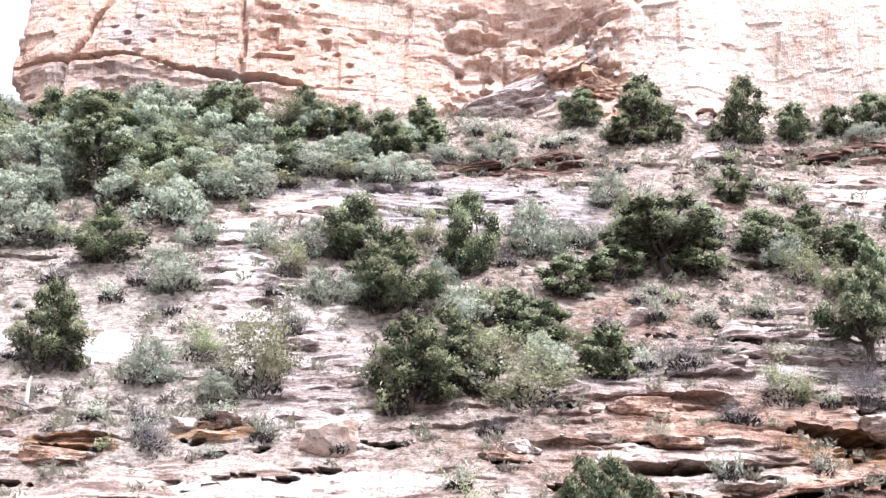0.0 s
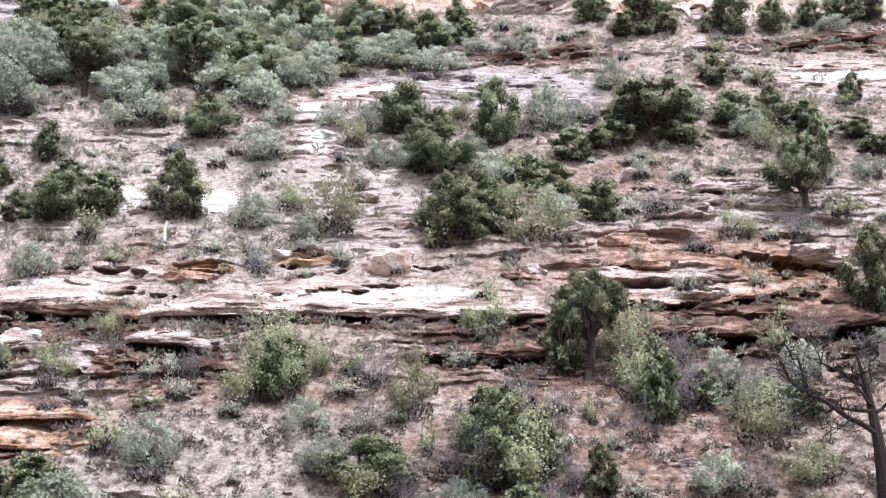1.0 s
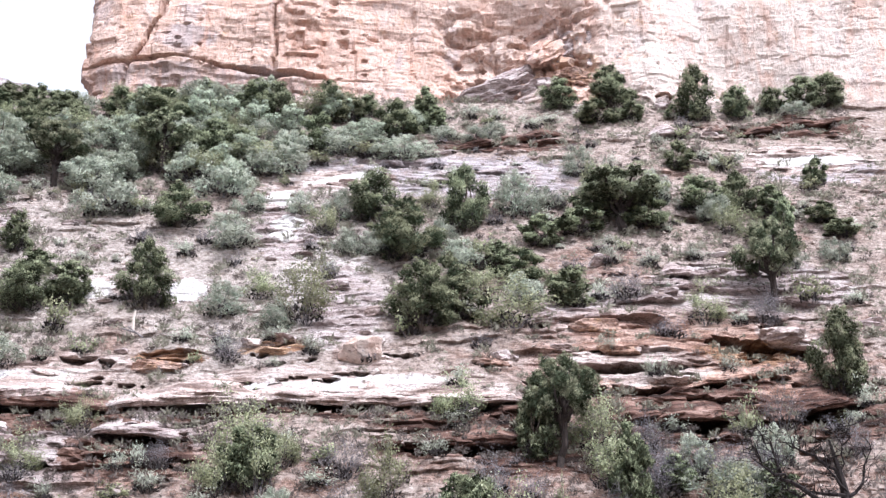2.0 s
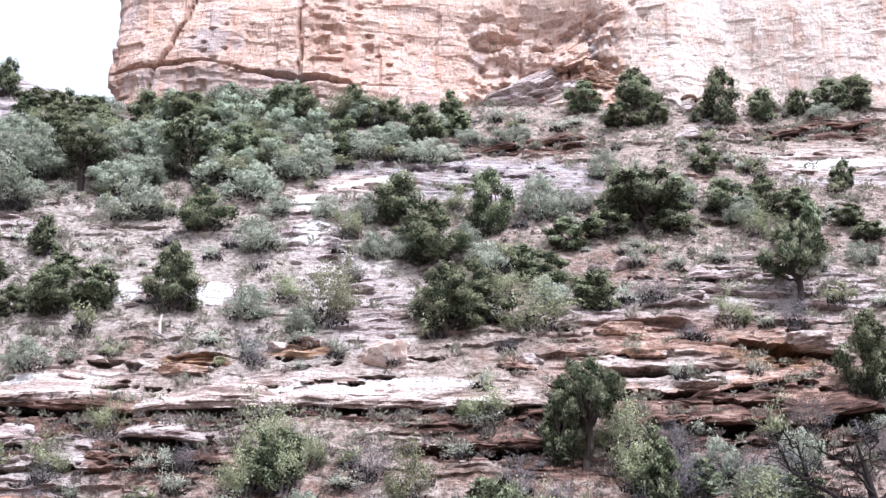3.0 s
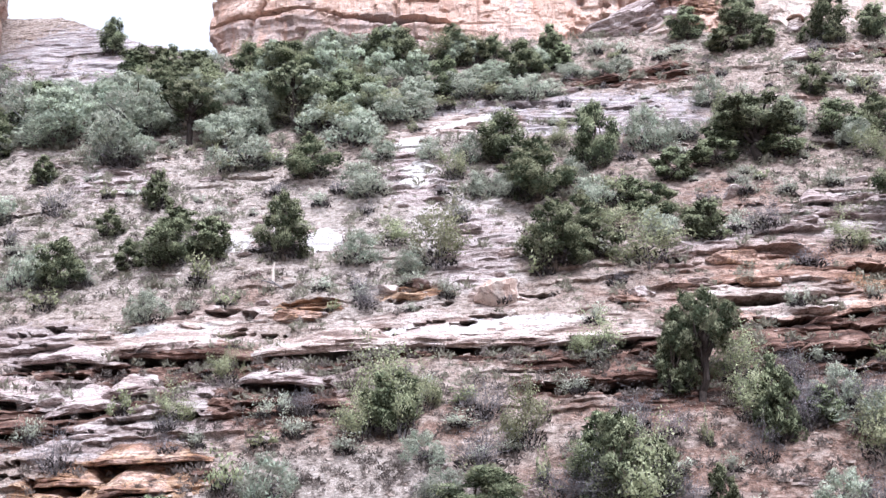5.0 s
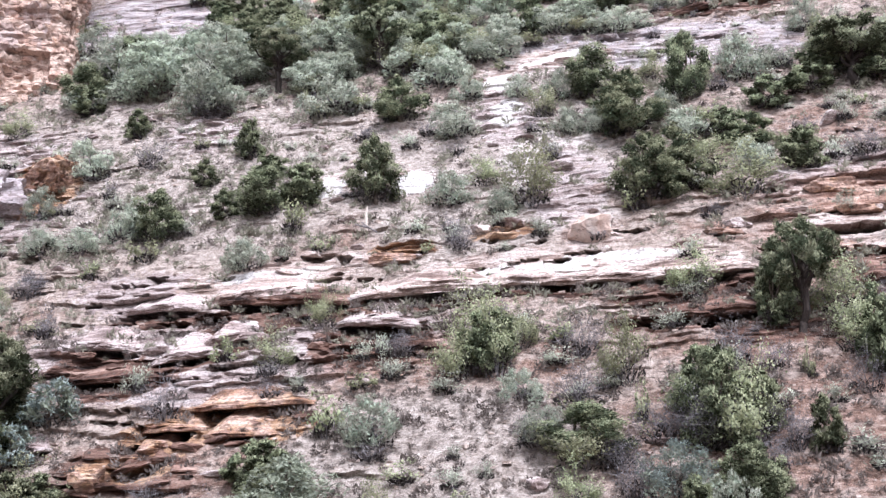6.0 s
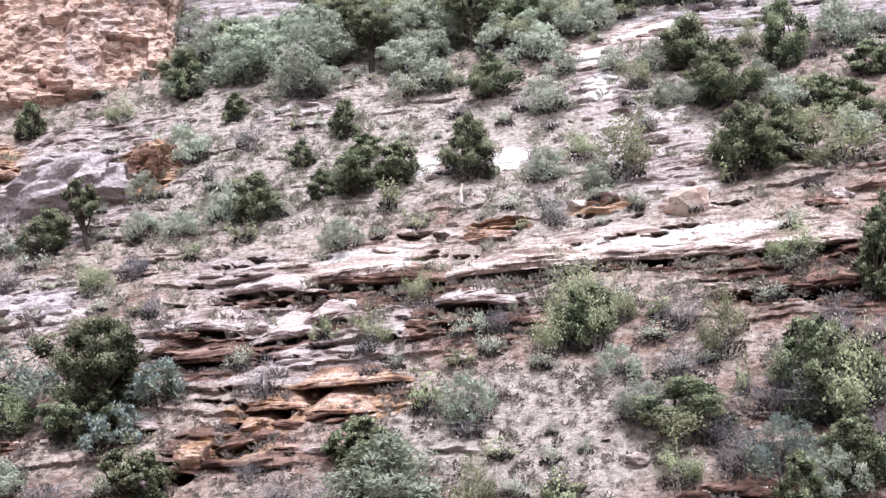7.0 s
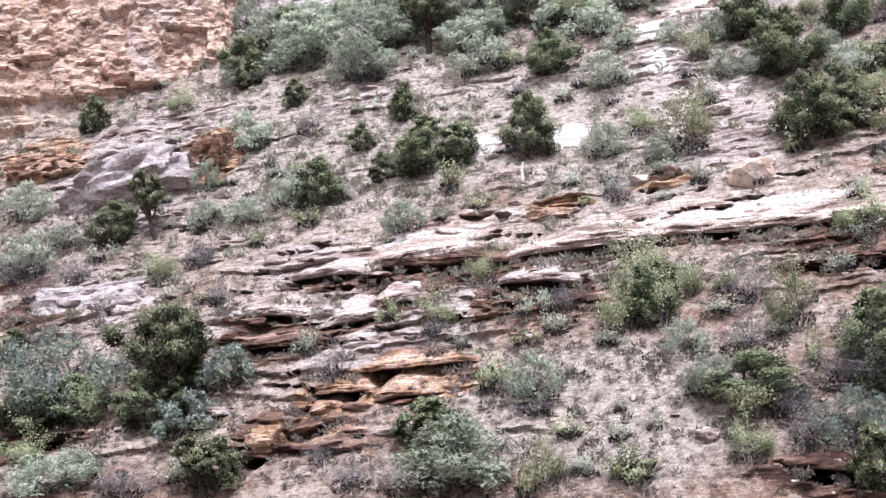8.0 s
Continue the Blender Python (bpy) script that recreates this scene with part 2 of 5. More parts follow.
    relief = n.maths("MULTIPLY", beds, n.maths("SUBTRACT", 1.0, n.maths("MULTIPLY", n.attr("pale"), 0.9)))
    if split is not None:
        relief = n.maths("ADD", relief, n.maths("ADD", n.maths("MULTIPLY", split, 0.35), n.maths("MULTIPLY", grey.outputs[0], 1.1)))
    return n.done(col, n.maths("ADD", relief, n.maths("ADD", fine, n.maths("MULTIPLY", streak, 0.8))), 0.9, 0.35)


def leaf_material(name, dark, mid, light, thinness=0.45):
    n = Nodes(name)
    geo = n.add("ShaderNodeNewGeometry")
    info = n.add("ShaderNodeObjectInfo")
    # sprays of one clump are alike; single sprays differ little
    clump = n.step(n.noise(1.5, 3, 0.55), 0.30, 0.70)
    both = n.maths("ADD", n.maths("MULTIPLY", clump, 0.62), n.maths("MULTIPLY", geo.outputs["Random Per Island"], 0.38))
    tuft = n.ramp(both, [(0.08, dark), (0.5, mid), (0.92, light)])
    hsv = n.add("ShaderNodeHueSaturation")
    n.link(n.maths("ADD", 0.475, n.maths("MULTIPLY", info.outputs["Random"], 0.04)), hsv.inputs["Hue"])
    n.link(n.maths("ADD", 0.72, n.maths("MULTIPLY", info.outputs["Random"], 0.5)), hsv.inputs["Value"])
    n.link(tuft, hsv.inputs["Color"])
    # thin leaves: half of the light passes through
    flat = n.add("ShaderNodeBsdfDiffuse")
    thin = n.add("ShaderNodeBsdfTranslucent")
    both = n.add("ShaderNodeMixShader", Fac=thinness)
    for shader, slot in ((flat, 1), (thin, 2)):
        n.link(hsv.outputs[0], shader.inputs["Color"])
        n.link(shader.outputs[0], both.inputs[slot])
    n.link(both.outputs[0], n.tree.nodes["Material Output"].inputs["Surface"])
    return n.mat


def bark_material(name, a, b):
    n = Nodes(name)
    grain = n.noise(1.0, 6, 0.7, n.place((14, 14, 2.5)))
    return n.done(n.ramp(grain, [(0.35, a), (0.65, b)]), grain, 0.8, 0.03)


GROUND = ground_material()
STONE = {k: stone_material(f"{k}_sandstone", k) for k in ("slab", "white", "ochre", "umber", "tan", "lilac")}
CLIFF = cliff_material("cliff_sandstone", 0.0, 0.12)
RED_CLIFF = cliff_material("red_cliff_sandstone", 0.03, 0.58)
BARK = bark_material("shaggy_bark", (0.06, 0.045, 0.035), (0.17, 0.135, 0.11))
OLD_BARK = bark_material("old_dark_bark", (0.014, 0.011, 0.010), (0.06, 0.046, 0.04))
GREY_WOOD = bark_material("grey_weathered_wood", (0.10, 0.09, 0.093), (0.25, 0.228, 0.23))
# near black, as the shade at a plant's base is put into these twigs
SHADE_TWIG = bark_material("shade_twig_wood", (0.010, 0.008, 0.008), (0.045, 0.037, 0.036))
PALE_WOOD = bark_material("bleached_wood", (0.42, 0.35, 0.30), (0.70, 0.63, 0.57))
LEAF = {
    "juniper": leaf_material("juniper_foliage", (0.088, 0.10, 0.058), (0.35, 0.385, 0.238), (0.53, 0.56, 0.37), 0.40),
    "old": leaf_material("old_juniper_foliage", (0.088, 0.094, 0.058), (0.345, 0.362, 0.235), (0.53, 0.54, 0.375), 0.36),
    # blue-green, and paler than juniper: haze over the grove is mixed into the colour
    "oak": leaf_material("hazed_blue_green_foliage", (0.35, 0.395, 0.295), (0.55, 0.60, 0.465), (0.68, 0.72, 0.585), 0.55),
    "sage": leaf_material("sage_foliage", (0.47, 0.495, 0.395), (0.60, 0.625, 0.51), (0.66, 0.685, 0.57), 0.55),
    "ash": leaf_material("ash_foliage", (0.20, 0.22, 0.13), (0.365, 0.385, 0.235), (0.52, 0.53, 0.36)),
    "blue": leaf_material("blue_foliage", (0.18, 0.215, 0.203), (0.32, 0.375, 0.35), (0.48, 0.54, 0.505), 0.4),
    "twig": leaf_material("withered_foliage", (0.15, 0.138, 0.152), (0.27, 0.252, 0.272), (0.41, 0.39, 0.41)),
    "scrub": leaf_material("low_scrub_foliage", (0.21, 0.205, 0.155), (0.37, 0.365, 0.28), (0.51, 0.505, 0.40), 0.5),
    "dry": leaf_material("dry_tuft", (0.095, 0.080, 0.07), (0.21, 0.182, 0.162), (0.36, 0.325, 0.285)),
}
# darker greens: the shade inside each clump is put into these colours
SHADE_LEAF = {
    "juniper": leaf_material("shade_juniper_foliage", (0.024, 0.029, 0.018), (0.062, 0.074, 0.045), (0.12, 0.14, 0.086), 0.15),
    "oak": leaf_material("shade_blue_green_foliage", (0.16, 0.185, 0.145), (0.29, 0.33, 0.26), (0.42, 0.47, 0.37), 0.35),
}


# ---- numbers in two dimensions ----
def cell(ix, iy, seed):
    """An even random number for each cell of a lattice."""
    with np.errstate(over="ignore"):
        h = ix.astype(np.int64).astype(np.uint32) * np.uint32(374761393) + iy.astype(np.int64).astype(np.uint32) * np.uint32(668265263) + np.uint32(seed * 974711 + 12345)
        h = (h ^ (h >> np.uint32(13))) * np.uint32(1274126177)
        h = (h ^ (h >> np.uint32(16))) * np.uint32(2246822519)
    return ((h ^ (h >> np.uint32(15))) & np.uint32(0xFFFFFF)).astype(np.float64) / 16777215.0


def smooth(x, y, seed):
    ix, iy = np.floor(x), np.floor(y)
    fx, fy = x - ix, y - iy
    fx, fy = fx * fx * (3 - 2 * fx), fy * fy * (3 - 2 * fy)
    a = cell(ix, iy, seed) * (1 - fx) + cell(ix + 1, iy, seed) * fx
    b = cell(ix, iy + 1, seed) * (1 - fx) + cell(ix + 1, iy + 1, seed) * fx
    return a * (1 - fy) + b * fy


def rough(x, y, seed, octaves=4, gain=0.5):
    """Fractal noise about 0, within -1 and 1."""
    total, amp, norm = 0.0, 1.0, 0.0
    for k in range(octaves):
        total = total + amp * (smooth(x * 2.03 ** k + 17.3 * k, y * 2.03 ** k - 9.1 * k, seed + k) * 2 - 1)
        norm += amp
        amp *= gain
    return total / norm


def ease(v, lo, hi):
    t = np.clip((v - lo) / (hi - lo), 0, 1)
    return t * t * (3 - 2 * t)


def mesh_object(name, verts, faces, material, parent=None, label="", shade=False):
    me = bpy.data.meshes.new(name)
    me.from_pydata(verts if isinstance(verts, list) else verts.tolist(), [], faces if isinstance(faces, list) else faces.tolist())
    me.materials.append(material)
    if shade:
        me.polygons.foreach_set("use_smooth", [True] * len(me.polygons))
    me.update()
    ob = new(name, me)
    if parent is not None:
        ob.parent = parent
    if label:
        ob["label"] = label
    return ob


def grid_faces(rows, cols):
    i = np.arange(rows - 1)[:, None] * cols + np.arange(cols - 1)[None, :]
    i = i.ravel()
    return np.stack([i, i + 1, i + cols + 1, i + cols], 1)


# ---- the hillside ----
def crest_y(x):
    """Where the hillside ends: below the wall, and higher up on the bare slab at the west."""
    return 93.5 + 8.5 * np.clip((-x - 27.0) / 16.0, 0, 1)


def hillside(x, y):
    """Height of the smooth hillside over the bank where the camera stands; a dry wash lies between."""
    up = np.logaddexp(0.0, (y - 45.2) / 0.8) * 0.8 * 0.97 - 3.88
    bank = np.clip((24.0 - y) / 7.0, 0.0, 1.0)
    over = np.maximum(y - crest_y(x), 0.0)
    # the canyon's other side, behind the bank: unseen, added to block low sky light
    other = 0.8 * np.clip(-18.0 - y, 0.0, 80.0)
    return up + 3.88 * bank * bank * (3 - 2 * bank) - 1.25 * over + other


# Undercut ledges: x and height of both ends, height and depth of the hollow below, thickness of the lip.
LEDGES = {}
LEDGES["main ledge"] = [
    (-23.6, 12.90, -14.4, 12.40, 0.56, 0.9, 0.84), (-16.6, 12.52, -6.4, 12.88, 0.62, 1.0, 0.84),
    (-9.4, 12.92, 0.8, 12.74, 0.62, 1.0, 0.96), (-2.0, 12.66, 6.4, 13.02, 0.58, 0.9, 0.73),
    (-1.2, 10.26, 6.0, 10.45, 0.59, 1.2, 0.80), (-15.7, 11.15, -10.6, 10.70, 0.65, 1.3, 0.70),
    (9.9, 11.81, 12.5, 12.14, 0.50, 1.0, 0.83), (11.6, 11.75, 16.0, 11.85, 1.0, 2.4, 0.7),
    (18.7, 12.35, 22.8, 12.9, 0.9, 2.4, 0.6), (16.2, 17.46, 19.9, 16.64, 0.92, 1.3, 0.18),
    (19.2, 16.80, 22.1, 16.16, 0.78, 1.5, 0.78), (9.1, 18.47, 11.1, 18.39, 0.50, 0.9, 0.16),
]
LEDGES["upper ledges"] = [
    (14.3, 22.35, 17.7, 22.20, 0.47, 0.9, 0.47), (13.8, 21.48, 15.4, 21.38, 0.33, 0.8, 0.33),
    (23.7, 37.68, 35.4, 40.62, 0.69, 0.9, 0.95), (17.1, 37.68, 21.3, 38.00, 0.42, 0.7, 0.68),
    (2.7, 35.70, 6.5, 36.60, 0.41, 0.6, 0.58), (6.1, 36.45, 11.1, 37.99, 0.42, 0.6, 0.67),
    (16.8, 27.98, 19.3, 27.75, 0.44, 0.7, 0.29), (8.2, 14.89, 16.5, 15.46, 0.3, 0.7, 0.28),
    (8.9, 16.32, 12.7, 16.56, 0.24, 0.5, 0.42), (8.7, 13.42, 13.9, 14.0, 0.34, 0.8, 0.28), (13.4, 13.8, 18.6, 14.77, 0.34, 0.8, 0.34),
    (2.8, 15.46, 5.2, 15.15, 0.24, 0.5, 0.41), (-8.6, 16.56, -5.6, 16.72, 0.24, 0.4, 0.36),
]
LEDGES["west ledges"] = [
    (-27.6, 12.64, -22.6, 12.63, 0.36, 0.7, 0.79), (-23.2, 12.71, -16.5, 13.38, 0.36, 0.7, 0.89),
    (-22.4, 10.30, -18.7, 10.70, 0.40, 1.3, 0.63), (-24.7, 9.40, -20.8, 9.94, 0.34, 0.9, 0.57),
    (-29.7, 10.65, -25.3, 10.26, 0.41, 0.8, 0.71), (-28.5, 8.59, -23.6, 8.64, 0.74, 0.9, 0.51),
    (-23.5, 5.78, -20.6, 5.94, 0.53, 1.2, 0.47), (-22.8, 6.75, -15.3, 7.0, 0.85, 0.5, 0.42), (-23.6, 5.95, -20.4, 5.95, 0.42, 1.2, 0.36), (-20.6, 5.55, -16.6, 5.5, 0.2, 0.5, 0.34),
    (-24.1, 3.85, -21.3, 4.59, 0.56, 1.4, 0.46), (-39.5, 4.20, -34.5, 4.77, 0.55, 1.4, 0.61),
    (-29.3, 5.06, -27.3, 5.20, 0.43, 0.9, 0.48), (-2.5, 1.54, 1.9, 0.72, 0.55, 1.2, 0.51),
    (-14.4, 15.61, -11.4, 15.46, 0.30, 0.6, 0.24),
]
LEDGES["small hollows"] = [
    (-26.2, 3.26, -24.0, 2.98, 0.56, 1.0, 0.46), (-18.7, 15.75, -16.6, 15.65, 0.5, 0.7, 0.15),
    (-16.6, 15.6, -15.5, 15.5, 0.42, 0.7, 0.12), (-27.2, 14.95, -25.7, 14.8, 0.36, 0.7, 0.13),
    (-23.4, 14.7, -22.0, 14.6, 0.28, 0.6, 0.13), (-40.1, 13.80, -38.7, 13.38, 0.52, 0.9, 0.16),
    (-38.2, 12.29, -37.3, 12.01, 0.57, 0.9, 0.16),
]

# Bare rock showing through the soil: x, height, half-width, half-height, lean.
PATCHES = {}
PATCHES["white"] = [
    (-9.0, 29.8, 1.4, 1.0, -0.00), (-18.0, 20.9, 1.7, 1.0, 0.00), (-13.4, 20.8, 1.5, 1.1, -0.00),
    (-6.4, 13.9, 5.2, 0.9, -0.00), (-20.1, 14.3, 4.3, 1.3, -0.00), (1.3, 13.6, 3.4, 1.1, 0.00),
    (27.9, 35.0, 4.5, 1.6, 0.00), (-2.8, 16.0, 1.4, 1.1, -0.00), (-6.4, 31.6, 4.7, 1.0, 0.00),
    (11.7, 15.5, 3.8, 1.2, -0.00),
]
PATCHES["slab"] = [
    (-4.0, 19.6, 2.0, 3.0, -0.00), (-8.1, 26.6, 2.0, 2.6, 0.00), (14.0, 18.7, 6.9, 2.1, -0.00),
    (13.7, 15.1, 7.1, 2.2, 0.00), (19.7, 21.5, 5.6, 1.9, -0.00), (-24.2, 13.6, 5.8, 1.5, -0.12),
    (-24.6, 9.6, 6.3, 2.2, -0.10), (-28.3, 27.4, 2.7, 2.1, -0.20), (-43.1, 23.2, 6.4, 5.6, -0.16),
    (-39.0, 12.7, 3.8, 1.9, -0.11), (3.2, 12.6, 3.1, 1.0, -0.00), (-15.6, 10.3, 5.9, 1.8, 0.00),
]
# recessed red-brown faces: own rock colour plus painted overhang shade
PATCHES["umber"] = [
    (-43.0, 12.2, 2.6, 0.8, -0.1), (-45.4, 14.5, 2.0, 0.7, -0.1),
    (2.4, 11.5, 3.6, 1.0, 0.00), (15.3, 12.7, 6.2, 1.1, -0.00), (21.5, 12.0, 2.5, 1.1, 0.00),
    (5.7, 9.5, 2.9, 0.7, 0.00), (-13.3, 10.0, 2.9, 1.2, -0.00), (-26.3, 9.1, 3.4, 1.1, -0.09),
    (-12.4, 10.2, 2.2, 0.9, -0.11), (-23.0, 4.2, 3.1, 1.0, -0.07), (-37.1, 4.9, 3.3, 0.9, -0.06),
    (-0.6, 1.1, 2.5, 0.6, -0.05), (12.2, 11.7, 3.3, 0.8, 0.00), (-19.9, 11.9, 2.5, 0.9, 0.00),
    (28.2, 39.0, 5.6, 1.1, 0.00), (6.5, 36.6, 4.2, 0.9, -0.00),
]
PATCHES["ochre"] = [
    (18.0, 16.4, 2.6, 0.8, 0.00), (-13.0, 15.5, 1.8, 0.6, 0.00), (-18.8, 6.3, 3.4, 0.95, 0.0), (-22.2, 5.6, 1.8, 0.7, 0.0), (-23.4, 4.2, 2.0, 0.5, 0.0),
    (-37.6, 23.6, 2.2, 2.1, -0.17), (-51.4, 25.1, 3.2, 2.0, -0.17), (-7.3, 16.2, 1.8, 0.5, -0.00),
]
PATCHES["red"] = [
    (0.0, 1.4, 5.0, 1.6, 0.0), (7.0, 5.0, 6.0, 2.5, 0.0), (-10.0, 3.0, 9.0, 3.4, 0.0),
    (14.2, 9.0, 6.2, 1.7, 0.00), (4.6, 9.5, 4.2, 1.5, 0.00), (-13.8, 16.8, 5.2, 1.3, 0.00),
    (10.7, 22.9, 3.0, 1.5, -0.00), (-0.7, 0.7, 3.4, 1.0, -0.05), (-30.0, 1.9, 5.6, 1.0, -0.05),
    (21.2, 15.5, 3.6, 2.2, -0.00), (-9.3, 8.5, 5.1, 1.4, -0.00), (14.7, 15.5, 8.3, 3.2, -0.00),
    (12.8, 11.9, 8.3, 1.6, 0.00),
]
PATCHES["grey"] = [
    (1.4, 32.6, 9.5, 2.4, -0.00), (6.0, 31.3, 5.0, 1.5, 0.00), (28.4, 34.0, 4.4, 1.8, 0.00),
    (-38.4, 42.8, 6.4, 5.9, -0.06), (-36.4, 41.7, 5.0, 4.3, -0.16), (-43.1, 23.2, 3.4, 2.2, -0.16),
]
PATCHES["bleach"] = [
    (-8.8, 29.7, 1.15, 0.75, 0.0), (-18.3, 20.9, 1.1, 0.75, 0.0), (-13.2, 20.9, 1.15, 0.95, 0.0), (-8.1, 27.0, 0.9, 0.8, 0.0), (-8.3, 25.7, 0.8, 0.5, 0.0),
    (-6.0, 13.9, 3.6, 0.35, 0.03), (-1.0, 14.4, 2.6, 0.3, 0.0), (-20.5, 14.6, 2.6, 0.4, 0.0), (28.5, 34.6, 3.4, 0.6, 0.05), (-4.6, 32.1, 2.6, 0.45, 0.3),
]
PATCHES["wash"] = [
    (-8.6, 28.6, 1.6, 1.6, 0.0), (-7.6, 26.0, 1.7, 2.4, 0.0), (-5.3, 22.6, 2.4, 2.6, 0.0), (-4.0, 19.6, 2.2, 2.6, 0.0),
    (-3.6, 17.4, 2.0, 0.9, 0.0), (-16.0, 21.0, 5.0, 1.0, 0.0),
    (-4.5, 32.2, 4.5, 0.9, 0.3),
]
PATCHES["dust"] = [
    (-28.9, 24.2, 13.8, 6.8, -0.13), (-10.2, 20.9, 5.6, 6.3, -0.12), (-9.1, 4.3, 6.2, 2.6, -0.07),
    (-5.8, 25.6, 5.3, 5.5, -0.00),
]
# a soft dark red bed under each jutting one; its colour also holds undercut shade
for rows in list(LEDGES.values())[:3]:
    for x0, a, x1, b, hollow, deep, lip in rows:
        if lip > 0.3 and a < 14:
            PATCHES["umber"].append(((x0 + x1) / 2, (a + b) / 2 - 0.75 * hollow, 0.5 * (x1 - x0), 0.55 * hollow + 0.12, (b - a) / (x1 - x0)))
PATCHES["white"].append((-17.4, 15.3, 2.6, 0.8, 0.0))
PATCHES["white"].append((20.6, 17.3, 1.7, 0.5, -0.2))


def short_slots():
    """Dark slots weathered out between the thin beds, zone by zone: x and height from, to, and how many."""
    rng = np.random.default_rng(71)
    rows = []
    for x0, x1, z0, z1, n in ((8, 23, 9.5, 17.5, 46), (-31, -9, 8, 14.5, 44), (-9, 8, 13, 17, 16), (2, 21, 18, 23.5, 18),
                              (-3, 11, 31, 37, 10), (15, 35, 33, 41, 16), (-52, -27, 10, 25, 34), (-27, -20, 3, 7, 10)):
        for k in range(n):
            x, z, long = rng.uniform(x0, x1), rng.uniform(z0, z1), rng.uniform(0.7, 2.6)
            rows.append((x, z, x + long, z + rng.uniform(-0.12, 0.16) * long, rng.uniform(0.10, 0.24), rng.uniform(0.35, 0.8), 0.1))
    return rows


SLOTS = short_slots()


def bare(x, z, kind):
    """How far bare rock of that kind shows at a place of the hillside, 0 to 1."""
    best = np.zeros_like(x)
    for px, pz, rx, rz, lean in PATCHES[kind]:
        dx = x - px
        q = np.sqrt((dx / rx) ** 2 + ((z - pz - lean * dx) / rz) ** 2)
        best = np.maximum(best, np.clip(1.55 - q, 0, 1))
    return best


def steps():
    """Spacing of the sheet: fine on the hillside, coarse to the horizon."""
    far = np.array([1800, 900, 450, 250, 160, 110])
    xs = np.concatenate([-far, np.linspace(-84, -60.8, 24), np.arange(-60, 36, 0.170), np.linspace(36.6, 60, 24), far[::-1]])
    ys = np.concatenate([[-1800, -900, -400, -200, -130, -110], np.linspace(-100, 44, 97), np.concatenate([np.arange(44.5, 80, 0.125), np.arange(80, 101.5, 0.16)]), np.linspace(102, 150, 40), [180, 250, 450, 900, 1800]])
    return xs, ys


def hillside_points(x, y):
    """Places of the finished ground over the plan: knolls, gullies, beds and hollows."""
    z0 = hillside(x, y)
    on = ease(y, 42, 47) * ease(150 - y, 0, 40)
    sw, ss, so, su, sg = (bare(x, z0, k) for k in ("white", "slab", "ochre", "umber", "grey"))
    calm = np.maximum(sw, sg)
    rock = np.maximum(np.maximum(sw, ss), so)
    z = z0 + on * (0.55 * rough(x / 9, y / 7, 3, 3) + 0.22 * rough(x / 2.3, y / 2.0, 7, 3) + (0.12 - 0.06 * calm + 0.05 * ss) * rough(x / 0.6, y / 0.5, 11, 4, 0.65))
    # bedding: each bed juts out by an amount of its own, round above and sharp below
    level = z0 - 0.02 * x + 0.9 * rough(x / 14, y / 14, 21, 2) + 0.22 * rough(x / 1.8, y / 1.8, 23, 3)
    for thick, reach, seed, along in ((1.15, 0.9, 31, 3.2), (0.48, 0.45, 37, 1.5), (0.24, 0.22, 39, 0.8)):
        bed = np.floor(level / thick)
        f = level / thick - bed
        jut = smooth(x / along, bed * 7.7, seed)
        jut = ease(jut, 0.42, 0.8)
        shape = np.minimum(f / 0.10, 1.0) * (1 - f) ** 0.7
        stony = ease(smooth(x / 6.5, y / 3.5, seed + 50), 0.52, 0.8)
        y = y - on * reach * jut * shape * (0.10 + 0.5 * stony * (1 - calm) + 0.62 * np.maximum(np.maximum(ss, so), su) + 0.12 * sw + 0.32 * sg)
    for rows in [*LEDGES.values(), SLOTS]:
        for x0, a, x1, b, hollow, deep, lip in rows:
            at = np.flatnonzero((x > x0) & (x < x1) & (np.abs(z - (a + b) / 2) < 2.2))
            xa, za = x[at], z[at]
            s = (xa - x0) / (x1 - x0)
            lip_z = a + (b - a) * s + 0.12 * rough(xa / 1.3, xa * 0 + a, 41, 3)
            along = np.clip(1 - np.abs(2 * s - 1) ** 3, 0, 1) * (0.75 + 0.5 * rough(xa / 0.9, xa * 0 + 3 * a, 43, 2))
            high = np.maximum(hollow * np.clip(along, 0.2, 1.2) * 1.4, 0.05)
            f = (lip_z + 0.12 - za) / high
            inside = (f > 0) & (f < 1) & (along > 0)
            y[at] = y[at] + np.where(inside, 3.2 * deep * along * np.clip(1 - f, 0, 1) ** 0.18, 0)
    return x, y, z, sw, ss, so, su, sg


xs, ys = steps()
gx, gy = np.meshgrid(xs, ys)
px, py, pz, on_white, on_slab, on_ochre, on_umber, on_grey = hillside_points(gx.ravel(), gy.ravel())
ground = mesh_object("ground", np.stack([px, py, pz], 1), grid_faces(len(ys), len(xs)), GROUND)
tagged(ground, "dry pinkish soil slope with bare sandstone beds and rubble", "hillside", kind="structure")
for key, values in (("red", bare(px, pz, "red")), ("wash", bare(px, pz, "wash")), ("bleach", bare(px, pz, "bleach")), ("dust", bare(px, pz, "dust")), ("white", on_white), ("slab", on_slab), ("ochre", on_ochre), ("umber", on_umber), ("grey", on_grey)):
    ground.data.attributes.new(key, "FLOAT", "POINT").data.foreach_set("value", values)
GROUND_TREE = BVHTree.FromPolygons(np.stack([px, py, pz], 1)[::1].tolist(), grid_faces(len(ys), len(xs)).tolist())


